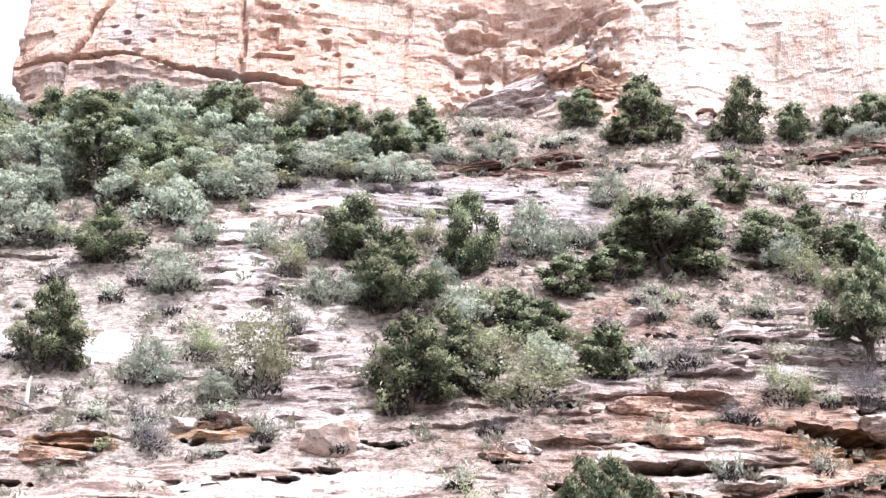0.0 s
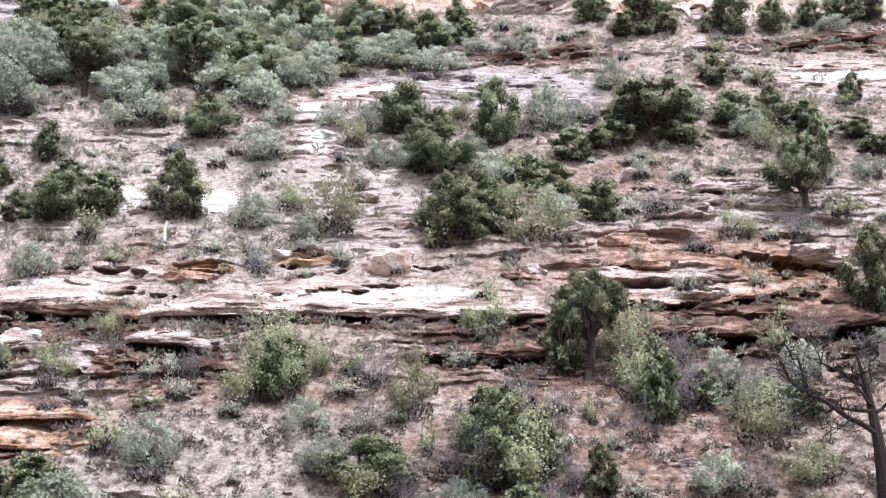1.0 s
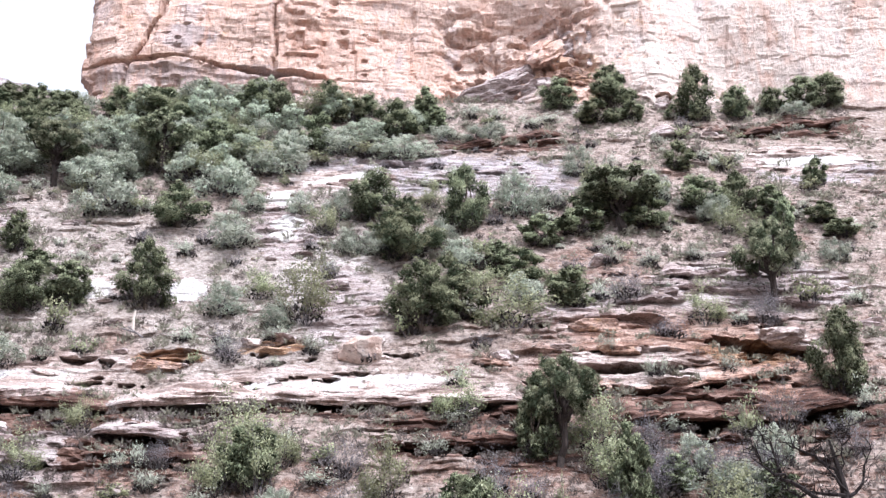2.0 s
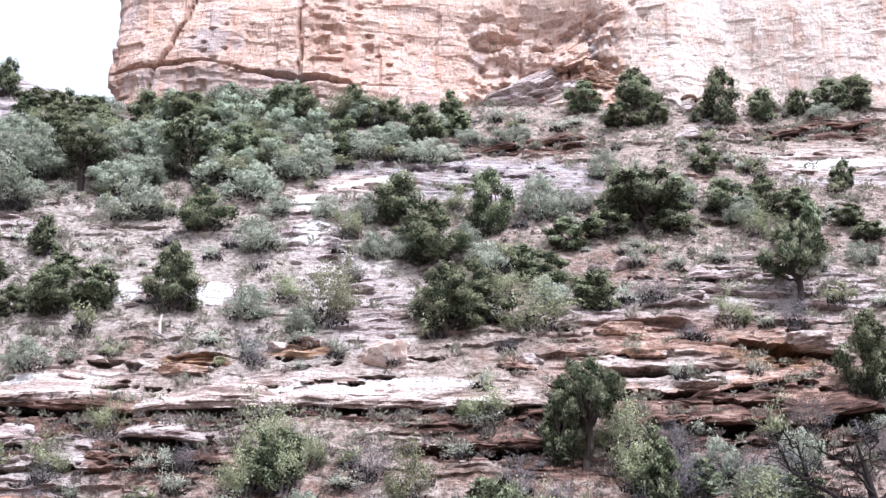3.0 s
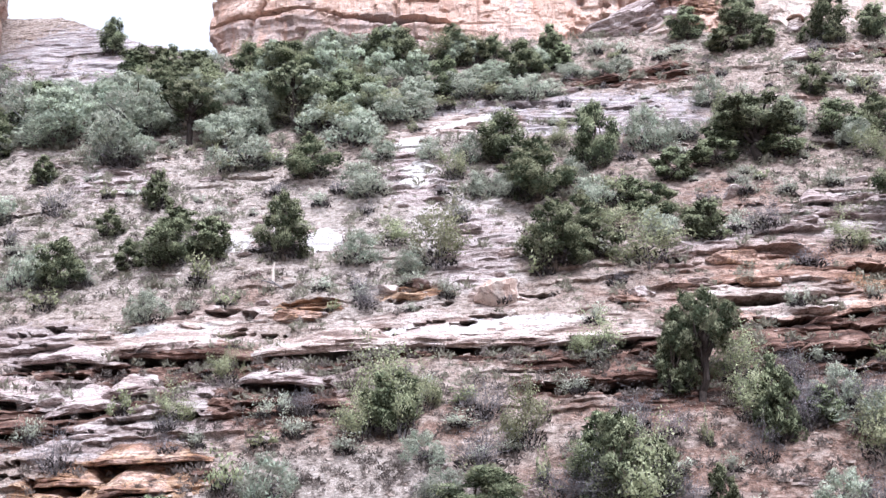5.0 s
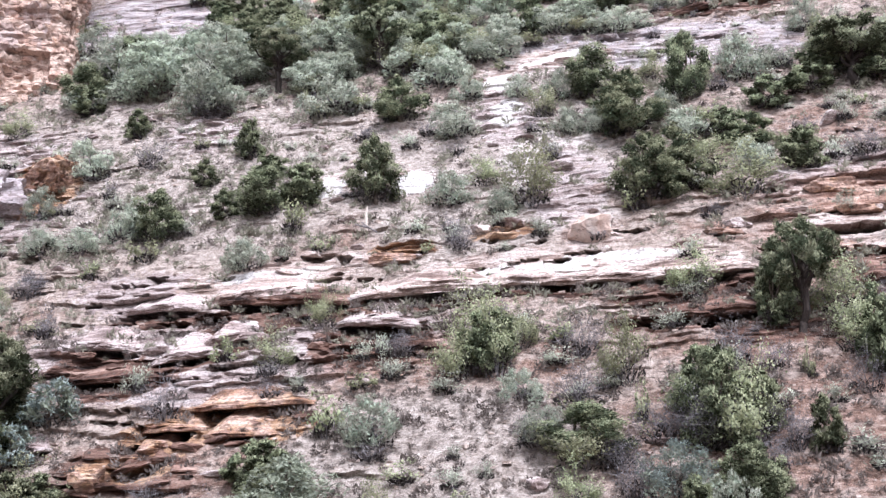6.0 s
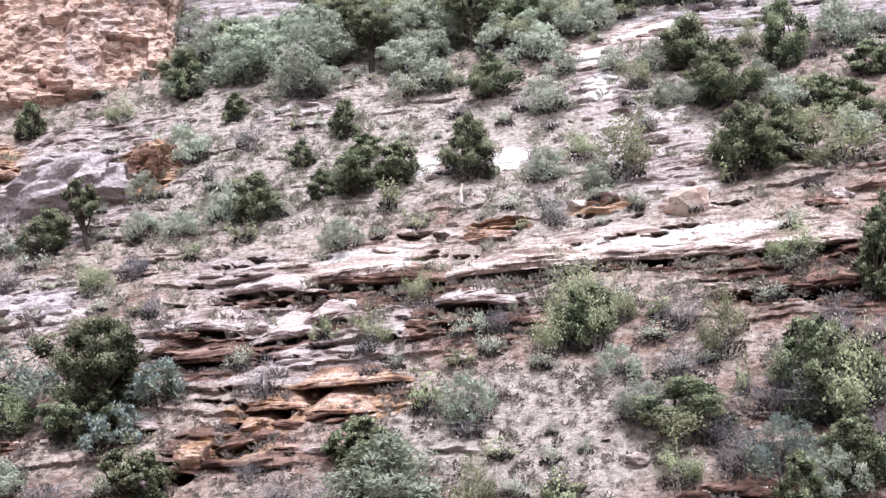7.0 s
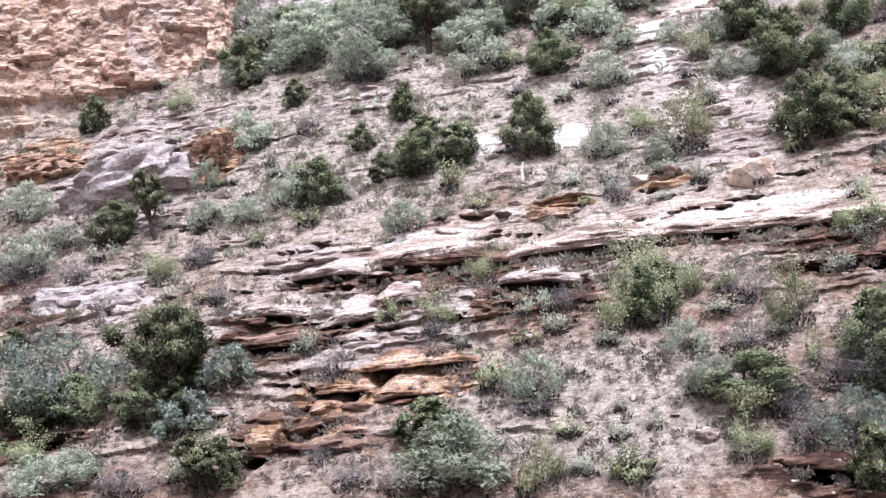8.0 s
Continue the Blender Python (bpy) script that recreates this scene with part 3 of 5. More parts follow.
def drop(x, y):
    """The ground's height at a place of the plan."""
    hit = GROUND_TREE.ray_cast(Vector((x, y, 120)), Vector((0, 0, -1)))
    return hit[0].z if hit[0] is not None else float(hillside(np.array(x), np.array(y)))


def slope_y(z):
    return 49.2 + z / 0.97


# ---- the two rock walls ----
def rounded(path, gap, soft):
    p = np.array(path, float)
    seg = np.hypot(*np.diff(p, axis=0).T)
    s = np.concatenate([[0], np.cumsum(seg)])
    t = np.arange(0, s[-1], gap)
    q = np.stack([np.interp(t, s, p[:, 0]), np.interp(t, s, p[:, 1])], 1)
    k = int(soft / gap)
    w = np.ones(2 * k + 1) / (2 * k + 1)
    pad = np.concatenate([np.repeat(q[:1], k, 0), q, np.repeat(q[-1:], k, 0)])
    return t, np.stack([np.convolve(pad[:, 0], w, "valid"), np.convolve(pad[:, 1], w, "valid")], 1)


def rock_wall(name, path, heights, seed, blocky, bedded, facet, material, label, ledge=None, pale=None, inward=(0, 22, 0)):
    s, q = rounded(path, 0.23, 1.4)
    d = np.gradient(q, axis=0)
    d /= np.linalg.norm(d, axis=1)[:, None] + 1e-9
    out = np.stack([d[:, 1], -d[:, 0]], 1)
    S, Z = np.meshgrid(s, heights)
    X = np.broadcast_to(q[:, 0], S.shape)
    push = 1.6 * rough(S / 13, Z / 15, seed, 3) + 0.5 * rough(S / 3.2, Z / 4.5, seed + 5, 4, 0.5)
    wav = Z + 0.7 * rough(S / 12, Z / 30, seed + 9, 2)
    calm = 1.0 if pale is None else 1 - 0.92 * np.clip(1.25 * pale(X, Z), 0, 1)
    for thick, reach, along in ((2.3, 0.5, 9.0), (0.8, 0.34, 3.0), (0.35, 0.16, 1.4)):
        bed = np.floor(wav / thick)
        f = wav / thick - bed
        jut = ease(smooth(S / along, bed * 5.3, seed + 13), 0.35, 0.7)
        push = push + calm * reach * bedded * jut * np.minimum(f / 0.12, 1) * (1 - 0.55 * f) * ease(smooth(S / 7, Z / 4, seed + 15 + int(10 * thick)), 0.35, 0.75)
    warp = S + 0.5 * rough(S / 3, Z / 3, seed + 17, 2)
    joint = np.abs(smooth(warp / 2.6, Z / 14, seed + 19) * 2 - 1)
    push = push - 0.25 * (0.25 + 0.75 * calm) * (1 - ease(joint, 0.0, 0.06)) * ease(smooth(S / 6, Z / 6, seed + 20), 0.55, 0.75)
    pocket = smooth(S / 0.9, Z / 0.42, seed + 23) * smooth(S / 5, Z / 4, seed + 25)
    push = push - 0.5 * calm * ease(pocket, 0.62, 0.72)
    # flat faces between joints, each set back by its own amount
    jx = np.floor(S / 2.7 + 0.3 * rough(S / 4, Z / 4, seed + 41, 3))
    jz = np.floor(Z / 3.1 + 0.4 * rough(S / 4, Z / 4, seed + 43, 3) + 0.5 * cell(jx, jx * 0, seed + 45))
    push = push + facet * (0.3 + 0.7 * calm) * (cell(jx, jz, seed + 47) - 0.5)
    if blocky:
        for long, tall, share in ((2.1, 1.0, 1.0), (0.8, 0.45, 0.6), (0.45, 0.24, 0.3)):
            row = np.floor(Z / tall + 0.25 * rough(S / 3, Z / 3, seed + 29, 2))
            block = np.floor(S / long + 3 * cell(row, row * 0, seed + 31) + 0.2 * rough(S / 2, Z / 2, seed + 33, 2))
            push = push + share * blocky * (cell(block, row, seed + 35) - 0.5)
    if ledge is not None:
        push = push + ledge(X, Z)
    P = np.stack([X + out[:, 0] * push, np.broadcast_to(q[:, 1], S.shape) + out[:, 1] * push, Z], 2).reshape(-1, 3)
    faces = grid_faces(len(heights), len(s)).tolist()
    # a flat cap closes the top behind the rim
    cols, last = len(s), (len(heights) - 1) * len(s)
    back = np.array(inward, float)
    cap = P[last:last + cols] + back
    P = np.concatenate([P, cap])
    n0 = len(heights) * cols
    faces += [[last + i, last + i + 1, n0 + i + 1, n0 + i] for i in range(cols - 1)]
    ob = mesh_object(name, P, faces, material)
    tagged(ob, label, "cliff", kind="structure")
    tone = np.zeros(len(P)) if pale is None else np.clip(pale(P[:, 0], P[:, 2]), 0, 1)
    ob.data.attributes.new("pale", "FLOAT", "POINT").data.foreach_set("value", tone)
    stain = np.clip(1.5 - np.sqrt(((P[:, 0] + 18.9) / 2.6) ** 2 + ((P[:, 2] - 48.9) / 1.0) ** 2), 0, 1)
    # the wall's western foot is a darker lilac bed
    stain = np.maximum(stain, 0.5 * ease(46.9 - P[:, 2], 0, 0.5) * ease(-P[:, 0], 4, 12) * ease(P[:, 0], -40, -30))
    ob.data.attributes.new("stain", "FLOAT", "POINT").data.foreach_set("value", stain)
    rust = np.clip(1.5 - np.sqrt(((P[:, 0] - 13.2) / 3.0) ** 2 + ((P[:, 2] - 47.0) / 2.2) ** 2), 0, 1)
    ob.data.attributes.new("rust", "FLOAT", "POINT").data.foreach_set("value", rust)
    return ob


def nose_ledges(x, z):
    """Two long shaded breaks that cut the foot of the wall's western nose."""
    fall = np.interp(x, [-30, -26, -19, -12, -4, 4], [47.3, 47.2, 47.0, 46.2, 45.6, 45.5])
    fall = fall + 0.25 * rough(x / 2.5, x * 0, 71, 3)
    west = ease(-x, 2, 9)
    tall = 0.2 + 0.6 * smooth(x / 3.1, x * 0 + 2, 87)
    cut = ease(fall - z, -0.02, 0.05) * ease(z - (fall - tall), 0, 0.3)
    foot = ease(fall - 0.9 - z, 0, 0.2)
    thin = 0.0
    for down, high, deep in ((1.7, 0.28, 0.55), (2.5, 0.35, 0.6), (3.3, 0.25, 0.5)):
        top = fall - down + 0.3 * rough(x / 2.2, x * 0 + down, 83, 3)
        thin = thin + deep * ease(top - z, 0, 0.05) * ease(z - (top - high), 0, 0.15) * ease(smooth(x / 2.4, x * 0 + down, 85), 0.35, 0.6)
    push = west * (0.6 - 1.25 * cut - 0.2 * foot - thin)
    # tall joints that split the face
    for jx, lean, wide, deep in ((-22.6, 0.45, 0.16, 0.9), (-11.6, -0.03, 0.14, 0.8)):
        at = jx + lean * (z - 48) + 0.35 * rough(z / 1.6, z * 0 + jx, 73, 3)
        push = push - deep * np.exp(-((x - at) / wide) ** 2)
    # the broken bay between the two smooth faces
    bay = ease(x, 1, 4) * ease(16 - x, 0, 3) * ease(54 - z, 0, 3)
    bx, bz = np.floor(x / 2.3 + 0.5 * rough(x / 2, z / 2, 75, 2)), np.floor(z / 1.5 + 0.5 * rough(x / 2, z / 2, 77, 2))
    push = push - 0.8 * bay * ease(smooth(x / 0.9, z / 0.55, 97), 0.60, 0.70)
    return push + bay * (0.9 * (cell(bx, bz, 79) - 0.5) + 0.35 * np.maximum(47 - z, -1.2) + 0.7 * (cell(np.floor(x / 1.3 + 0.6 * rough(x / 2, z / 2, 91, 2)), np.floor(z / 0.8 + 0.5 * x / 2 + 0.5 * rough(x / 2, z / 2, 93, 2)), 95) - 0.5))


def brow_height(x):
    return np.interp(x, [-60, -52, -46, -42], [30.6, 31.3, 32.2, 33.0]) + 0.35 * rough(x / 1.6, x * 0, 181, 3)


def west_brow(x, z):
    """The west wall's broken upper part juts over its smooth pale foot."""
    return 0.9 * ease(-x, 44, 47) * ease(z - brow_height(x), -0.05, 0.15) * (1 - 0.6 * ease(z - brow_height(x), 0.5, 4.0))


fine_heights = np.concatenate([np.arange(36, 54, 0.15), np.arange(54, 78, 0.8)])
rock_wall("cliff_main", [(-20, 128), (-25.5, 104), (-27.2, 97.5), (-24, 95.5), (-10, 95.2), (-2, 96.0), (3, 97.4), (9, 97.0), (13, 95.8), (20, 95.2), (24, 97.4), (40, 96), (70, 90)],
          fine_heights, 101, 0.12, 0.30, 0.55, CLIFF, "tall pink and cream sandstone cliff with dark bedding cracks", nose_ledges,
          lambda x, z: 0.04 + 0.26 * ease(x, -4, 6) + 0.5 * ease(x, 13, 24))
rock_wall("cliff_west", [(-95, 60), (-70, 71), (-56, 78.5), (-46, 82.5), (-41.2, 84.4), (-40.8, 86.5), (-47, 97), (-62, 124)],
          np.concatenate([np.arange(22, 47, 0.22), np.arange(47, 66, 0.8)]), 211, 0.6, 0.5, 0.8, RED_CLIFF, "broken orange sandstone cliff with blocky face",
          west_brow, lambda x, z: 0.9 * ease(-x, 45.5, 47.5) * ease(brow_height(x) - z, -0.1, 0.25), (-30, 8, 0))


# ---- rocks ----
def kind_at(x, z):
    x, z = np.array([float(x)]), np.array([float(z)])
    score = {k: float(bare(x, z, k)[0]) for k in ("white", "ochre", "umber", "slab")}
    best = max(score, key=score.get) if max(score.values()) > 0.15 else "slab"
    return "tan" if best == "slab" and float(bare(x, z, "red")[0]) > 0.15 else best


def rock_ledge(x0, a, x1, b, hollow, deep, lip, seed):
    """A jutting bed of rock: a broken front in thin layers, a bench above that runs back into the slope."""
    length = math.hypot(x1 - x0, (b - a))
    rows = max(int(length / 0.11), 12)
    t = np.linspace(-1, 1, rows)[:, None]
    ends = np.clip(1 - np.abs(t) ** 3, 0.0, 1)
    X1 = (x0 + x1) / 2 + t * (x1 - x0) / 2
    low = (a + b) / 2 + t * (b - a) / 2 + 0.12 * rough(X1 / 1.3, X1 * 0 + a, 41, 3)
    tall = lip * (0.35 + 0.65 * ends) * (0.42 + 0.5 * smooth(X1 / 1.9, X1 * 0, seed)) + 0.05
    # front, from its lower edge to its brow
    v = np.linspace(0, 1, 13)[None, :]
    X = X1 + 0 * v
    up = v * tall
    layer = np.floor(up / 0.15 + 0.7 * rough(X / 1.7, up, seed + 2, 2) + 20)
    split = np.floor(X / (0.7 + 0.9 * cell(layer, layer * 0, seed + 4)) + 0.4 * rough(X / 0.9, up / 0.5, seed + 6, 2))
    jut = 0.42 + 0.22 * rough(X / 2.1, X * 0, seed + 1, 3) + 0.26 * (smooth(X / 1.3, layer * 5.1, seed + 5) - 0.5) + 0.20 * (cell(split, layer, seed + 7) - 0.5)
    jut = jut + 0.09 * rough(X / 0.35, up / 0.2, seed + 3, 3) - 0.45 * np.clip((v - 0.7) / 0.3, 0, 1) ** 2 - 0.18 * np.clip((0.12 - v) / 0.12, 0, 1)
    jut = (jut + 0.45) * ends - 0.45
    face = np.stack([X, slope_y(low) - jut, low + up], 2)
    # bench, from the brow back under the soil
    k = np.array([0.12, 0.35, 0.7, 1.2, 1.9, 2.8])[None, :]
    XB = X1 + 0 * k
    rise = 0.66 * k + 0.09 * np.floor(2.5 * k + rough(XB / 1.1, k, seed + 9, 2)) * smooth(XB / 2.0, k, seed + 11) - 0.10 * k * k
    bench = np.stack([XB, slope_y(low) - jut[:, -1:] + k, low + tall + rise * ends + 0.05 * ends * rough(XB / 0.5, k / 0.4, seed + 13, 3)], 2)
    # underside, deep in the hollow
    under = np.stack([X1 + np.zeros((1, 2)), slope_y(low) + np.array([[2.4, 0.5]]), low + np.array([[0.5, 0.16]])], 2)
    P = np.concatenate([face, bench, under], 1)
    ring = P.shape[1]
    centre = P.reshape(-1, 3).mean(0)
    V = (P.reshape(-1, 3) - centre).tolist()
    F = []
    for i in range(rows - 1):
        for j in range(ring):
            m = (j + 1) % ring
            F.append([i * ring + j, (i + 1) * ring + j, (i + 1) * ring + m, i * ring + m])
    F += [list(range(ring)), list(range((rows - 1) * ring, rows * ring))[::-1]]
    kind = kind_at((x0 + x1) / 2, (a + b) / 2 + lip / 2)
    ob = mesh_object("rock_ledge", V, F, STONE[kind])
    ob.location = centre
    words = {"white": "bleached white sandstone ledge with shadowed undercut", "ochre": "ochre sandstone ledge with hollowed underside",
             "umber": "dark red-brown sandstone ledge with black hollow below",
             "tan": "tan-orange bedded sandstone ledge jutting from the slope",
             "slab": "grey-pink bedded sandstone ledge jutting from the slope"}
    return tagged(ob, words[kind], "rock ledge", "ledges of the hillside")


count = 0
for rows in LEDGES.values():
    for row in rows:
        count += 1
        if row[6] > 0.3:
            rock_ledge(*row, seed=300 + count)


def rock(name, size, kind, seed, label, at, turn=0.0, beds=0.0, group="", subdiv=4, tilt=0.0):
    """A weathered block: a lumpy body, chipped and banded."""
    bm = bmesh.new()
    bmesh.ops.create_icosphere(bm, subdivisions=subdiv, radius=1)
    off = Vector((seed * 1.7, seed * 0.9, seed * 2.3))
    rng = np.random.default_rng(seed)
    planes = [(Vector(c).normalized(), float(d)) for c, d in zip(rng.normal(0, 1, (13, 3)).tolist(), rng.uniform(0.62, 1.0, 13))]
    for v in bm.verts:
        p = v.co.copy()
        p = Vector([math.copysign(abs(c) ** 0.72, c) for c in p])
        n = v.co.normalized()
        cut = min([1.25] + [d / max(n.dot(c), 1e-3) for c, d in planes if n.dot(c) > 0.2])
        r = cut * (1 + 0.12 * noise.noise(p * 1.1 + off) + 0.09 * noise.noise(p * 2.7 + off) + 0.06 * noise.noise(p * 6.5 + off))
        if beds:
            lev = math.floor(p.z * beds + 0.6 * noise.noise(p * 1.5 + off))
            r *= 1 + 0.13 * noise.noise(Vector((p.x * 0.8, p.y * 0.8, lev * 5.1)) + off)
        if subdiv > 4:
            dent = noise.noise(p * (4.5 if kind == "ochre" else 2.6) + off * 2)
            r *= 1 - (0.26 if kind == "ochre" else 0.20) * min(max((dent - 0.22) / 0.12, 0.0), 1.0)
        v.co = Vector((p.x * size[0], p.y * size[1], p.z * size[2])) * r
    me = bpy.data.meshes.new(name)
    bm.to_mesh(me)
    bm.free()
    me.materials.append(STONE[kind])
    ob = new(name, me)
    ob.matrix_world = pose(*at, 0, tilt, turn)
    return tagged(ob, label, "rock", group)


def settled(x, y, sink):
    return (x, y, drop(x, y) + sink)


rock("rock_outcrop", (4.9, 2.4, 2.0), "lilac", 3, "smooth lavender-grey sandstone outcrop under the cliff", settled(-42.2, 71.4, 0.0), 10, 1.6, subdiv=5, tilt=-16)
rock("rock_outcrop", (1.9, 1.3, 1.0), "ochre", 5, "hollowed ochre sandstone outcrop beside a grey one", settled(-37.5, 72.9, 0.1), -10, 4.0, subdiv=5, tilt=-24)
rock("rock_outcrop", (3.0, 1.8, 1.2), "ochre", 8, "honeycombed ochre sandstone outcrop at the cliff's foot", settled(-50.5, 73.3, 0.3), 5, 4.0, subdiv=5)
rock("rock_outcrop", (2.9, 1.8, 1.3), "lilac", 9, "grey domed sandstone outcrop above shrubs", settled(-39.5, 62.8, -0.45), 8, 4.0, subdiv=5)
for x, y, size, turn, seed in (
        (9.9, 67.7, (1.3, 0.8, 0.5), 1, 401), (-13.0, 64.7, (1.3, 0.8, 0.35), -1, 404), (-24.6, 52.3, (0.9, 0.7, 0.5), 4, 405), (-22.4, 54.6, (0.8, 0.6, 0.3), -6, 406), (11.0, 66.0, (1.2, 0.8, 0.3), 7, 409)):
    rock("rock_outcrop", size, "ochre", seed, "broken ochre sandstone outcrop with shaded hollows", settled(x, y, 0.05), turn, 4.0, "ochre outcrops")
# broken buttress of slabs and blocks that fills the bay of the cliff
BAY = [('slab', 5.6, 94.6, 44.1, (2.6, 1.3, 1.0), -14), ('slab', 8.3, 96.6, 46.6, (1.6, 1.0, 0.8), -20),
       ('umber', 10.7, 96.3, 48.7, (1.3, 1.0, 0.9), -25), ('slab', 13.8, 96.2, 49.4, (1.9, 1.2, 1.0), -12), ('ochre', 13.0, 95.2, 46.0, (1.6, 1.0, 1.0), 4),
       ('ochre', 18.2, 95.3, 46.9, (1.7, 1.0, 0.7), 8), ('slab', 15.7, 95.7, 47.9, (1.7, 1.2, 1.0), 10), ('white', 16.8, 96.0, 50.0, (1.5, 1.1, 1.0), 0),
       ('ochre', 15.4, 96.6, 52.6, (2.3, 1.2, 0.8), 3), ('white', 18.8, 94.2, 44.3, (1.3, 1.0, 1.0), 15), ('slab', 10.4, 95.0, 45.3, (1.3, 1.0, 0.8), -20),
       ('white', 9.2, 94.2, 43.3, (1.6, 1.1, 0.7), -12)]
for k, (kind, x, y, z, size, tilt) in enumerate(BAY):
    words = {"slab": "tilted grey sandstone slab leaning in the cliff's bay", "white": "cream sandstone block wedged in the cliff's bay",
             "ochre": "pitted rust-orange sandstone block in the cliff's bay", "umber": "dark varnished sandstone block in the cliff's bay"}
    block = rock("cliff_block", [1.25 * c for c in size], kind, 601 + k, words[kind], (x, y + 1.15, z), 7 * (k % 5) - 14, 5.0, "blocks of the cliff's bay", 5, tilt)
    if kind in ("white", "umber"):
        block.data.materials[0] = CLIFF
        tone = np.full(len(block.data.vertices), 0.7 if kind == "white" else 0.1)
        block.data.attributes.new("pale", "FLOAT", "POINT").data.foreach_set("value", tone)
BLOCKS = [(-2.9, 65.4, 1.25, 0.75, "white"), (-2.2, 68.7, 0.6, 0.32, "white"), (19.9, 66.6, 1.5, 0.5, "white"), (-8.6, 65.9, 0.7, 0.3, "white"),
          (-6.9, 66.2, 0.8, 0.3, "slab"), (4.6, 65.3, 0.6, 0.35, "slab"),
          (-1.2, 53.6, 0.7, 0.5, "white"), (13.6, 52.2, 0.6, 0.4, "white"), (-5.0, 51.9, 0.5, 0.3, "slab"), (-26.5, 51.6, 0.8, 0.45, "slab"),
          (6.9, 81.0, 0.9, 0.5, "slab"), (11.0, 73.0, 0.7, 0.4, "slab"), (-20.0, 70.0, 0.6, 0.3, "slab"), (-30.5, 69.5, 0.9, 0.4, "slab")]
for k, (x, y, r, h, kind) in enumerate(BLOCKS):
    boulder = rock("boulder", (r, r * 0.75, h), kind, 20 + k, f"{ {'white': 'pale', 'ochre': 'ochre', 'slab': 'grey'}[kind] } sandstone boulder lying on the slope", settled(x, y, h * 0.25), 37 * k, 3.0, "loose boulders", 3)
    if k == 0:
        # the large one is a cream block fallen from the wall
        boulder.data.materials[0] = CLIFF
        boulder.data.attributes.new("pale", "FLOAT", "POINT").data.foreach_set("value", np.full(len(boulder.data.vertices), 0.8))


def flat_slabs(n, seed):
    """Loose bedded slabs, half sunk, thickest where the rock is bare."""
    rng = np.random.default_rng(seed)
    models, made = {}, 0
    while made < n:
        x, y = rng.uniform(-50, 30), rng.uniform(47, 91)
        z = np.array([float(hillside(np.array(x), np.array(y)))])
        score = {k: float(bare(np.array([x]), z, k)[0]) for k in ("white", "slab", "umber")}
        if abs(x) > 0.62 * y or rng.uniform() > 0.12 + 0.8 * max(score.values()):
            continue
        made += 1
        kind = "white" if score["white"] > 0.3 else "umber" if score["umber"] > 0.3 else "slab"
        key = (kind, int(rng.integers(0, 4)))
        size = rng.uniform(0.5, 1.25)
        place = settled(x, y, -0.02)
        label = {"white": "pale", "umber": "dark red-brown", "slab": "grey-pink"}[kind] + " flat sandstone rock half sunk in the slope"
        m = pose(*place, rng.uniform(-8, 8), rng.uniform(-8, 8), rng.uniform(-25, 25)) @ Matrix.Diagonal((size * rng.uniform(1.0, 1.7), size, size, 1))
        if key not in models:
            models[key] = rock("flat_rock", (0.5, 0.4, 0.17), kind, 500 + 7 * key[1] + len(kind), label, (0, 0, 0), 0, 3.0, "flat rocks", 3)
            models[key].matrix_basis = m
        else:
            ob = models[key]
            keep = ob.matrix_basis.copy()
            ob.matrix_basis = Matrix.Identity(4)
            copy_thing(ob, m)
            ob.matrix_basis = keep


flat_slabs(190, 33)

pinnacle = new("rock_pinnacle")
pinnacle.location = settled(19.6, 92.2, 0)
tagged(pinnacle, "small hoodoo of stacked stones with dark cap", "rock")
for name, size, kind, z, seed in (("base_stone", (0.75, 0.6, 0.42), "slab", 0.25, 61), ("middle_stone", (0.5, 0.45, 0.36), "white", 0.85, 62), ("cap_stone", (0.6, 0.5, 0.3), "ochre", 1.35, 63)):
    part_rock = rock(name, size, kind, seed, "", (0, 0, z), 20 * seed, 3.0, "", 3)
    part_rock.parent = pinnacle
    for key in ("label", "category", "group"):
        if key in part_rock:
            del part_rock[key]


# ---- plants ----
def tube(points, radii, sides, verts, faces):
    base = len(verts)
    for i, (p, r) in enumerate(zip(points, radii)):
        p, r = Vector(p), float(r)
        ahead = Vector(points[min(i + 1, len(points) - 1)]) - Vector(points[max(i - 1, 0)])
        ahead.normalize()
        u = ahead.cross(Vector((0.31, 0.87, 0.17)))
        u.normalize()
        w = ahead.cross(u)
        for k in range(sides):
            a = 2 * math.pi * k / sides
            verts.append(tuple(p + r * (math.cos(a) * u + math.sin(a) * w)))
    for i in range(len(points) - 1):
        for k in range(sides):
            m = (k + 1) % sides
            faces.append([base + i * sides + k, base + i * sides + m, base + (i + 1) * sides + m, base + (i + 1) * sides + k])


def limb(rng, a, b, r0, r1, bend, sides, verts, faces, n=5):
    a, b = np.array(a, float), np.array(b, float)
    length = np.linalg.norm(b - a)
    pts = [a + (b - a) * t + (rng.normal(0, bend * length, 3) if 0 < i < n - 1 else 0) for i, t in enumerate(np.linspace(0, 1, n))]
    tube([tuple(p) for p in pts], np.linspace(r0, r1, n), sides, verts, faces)
    return pts


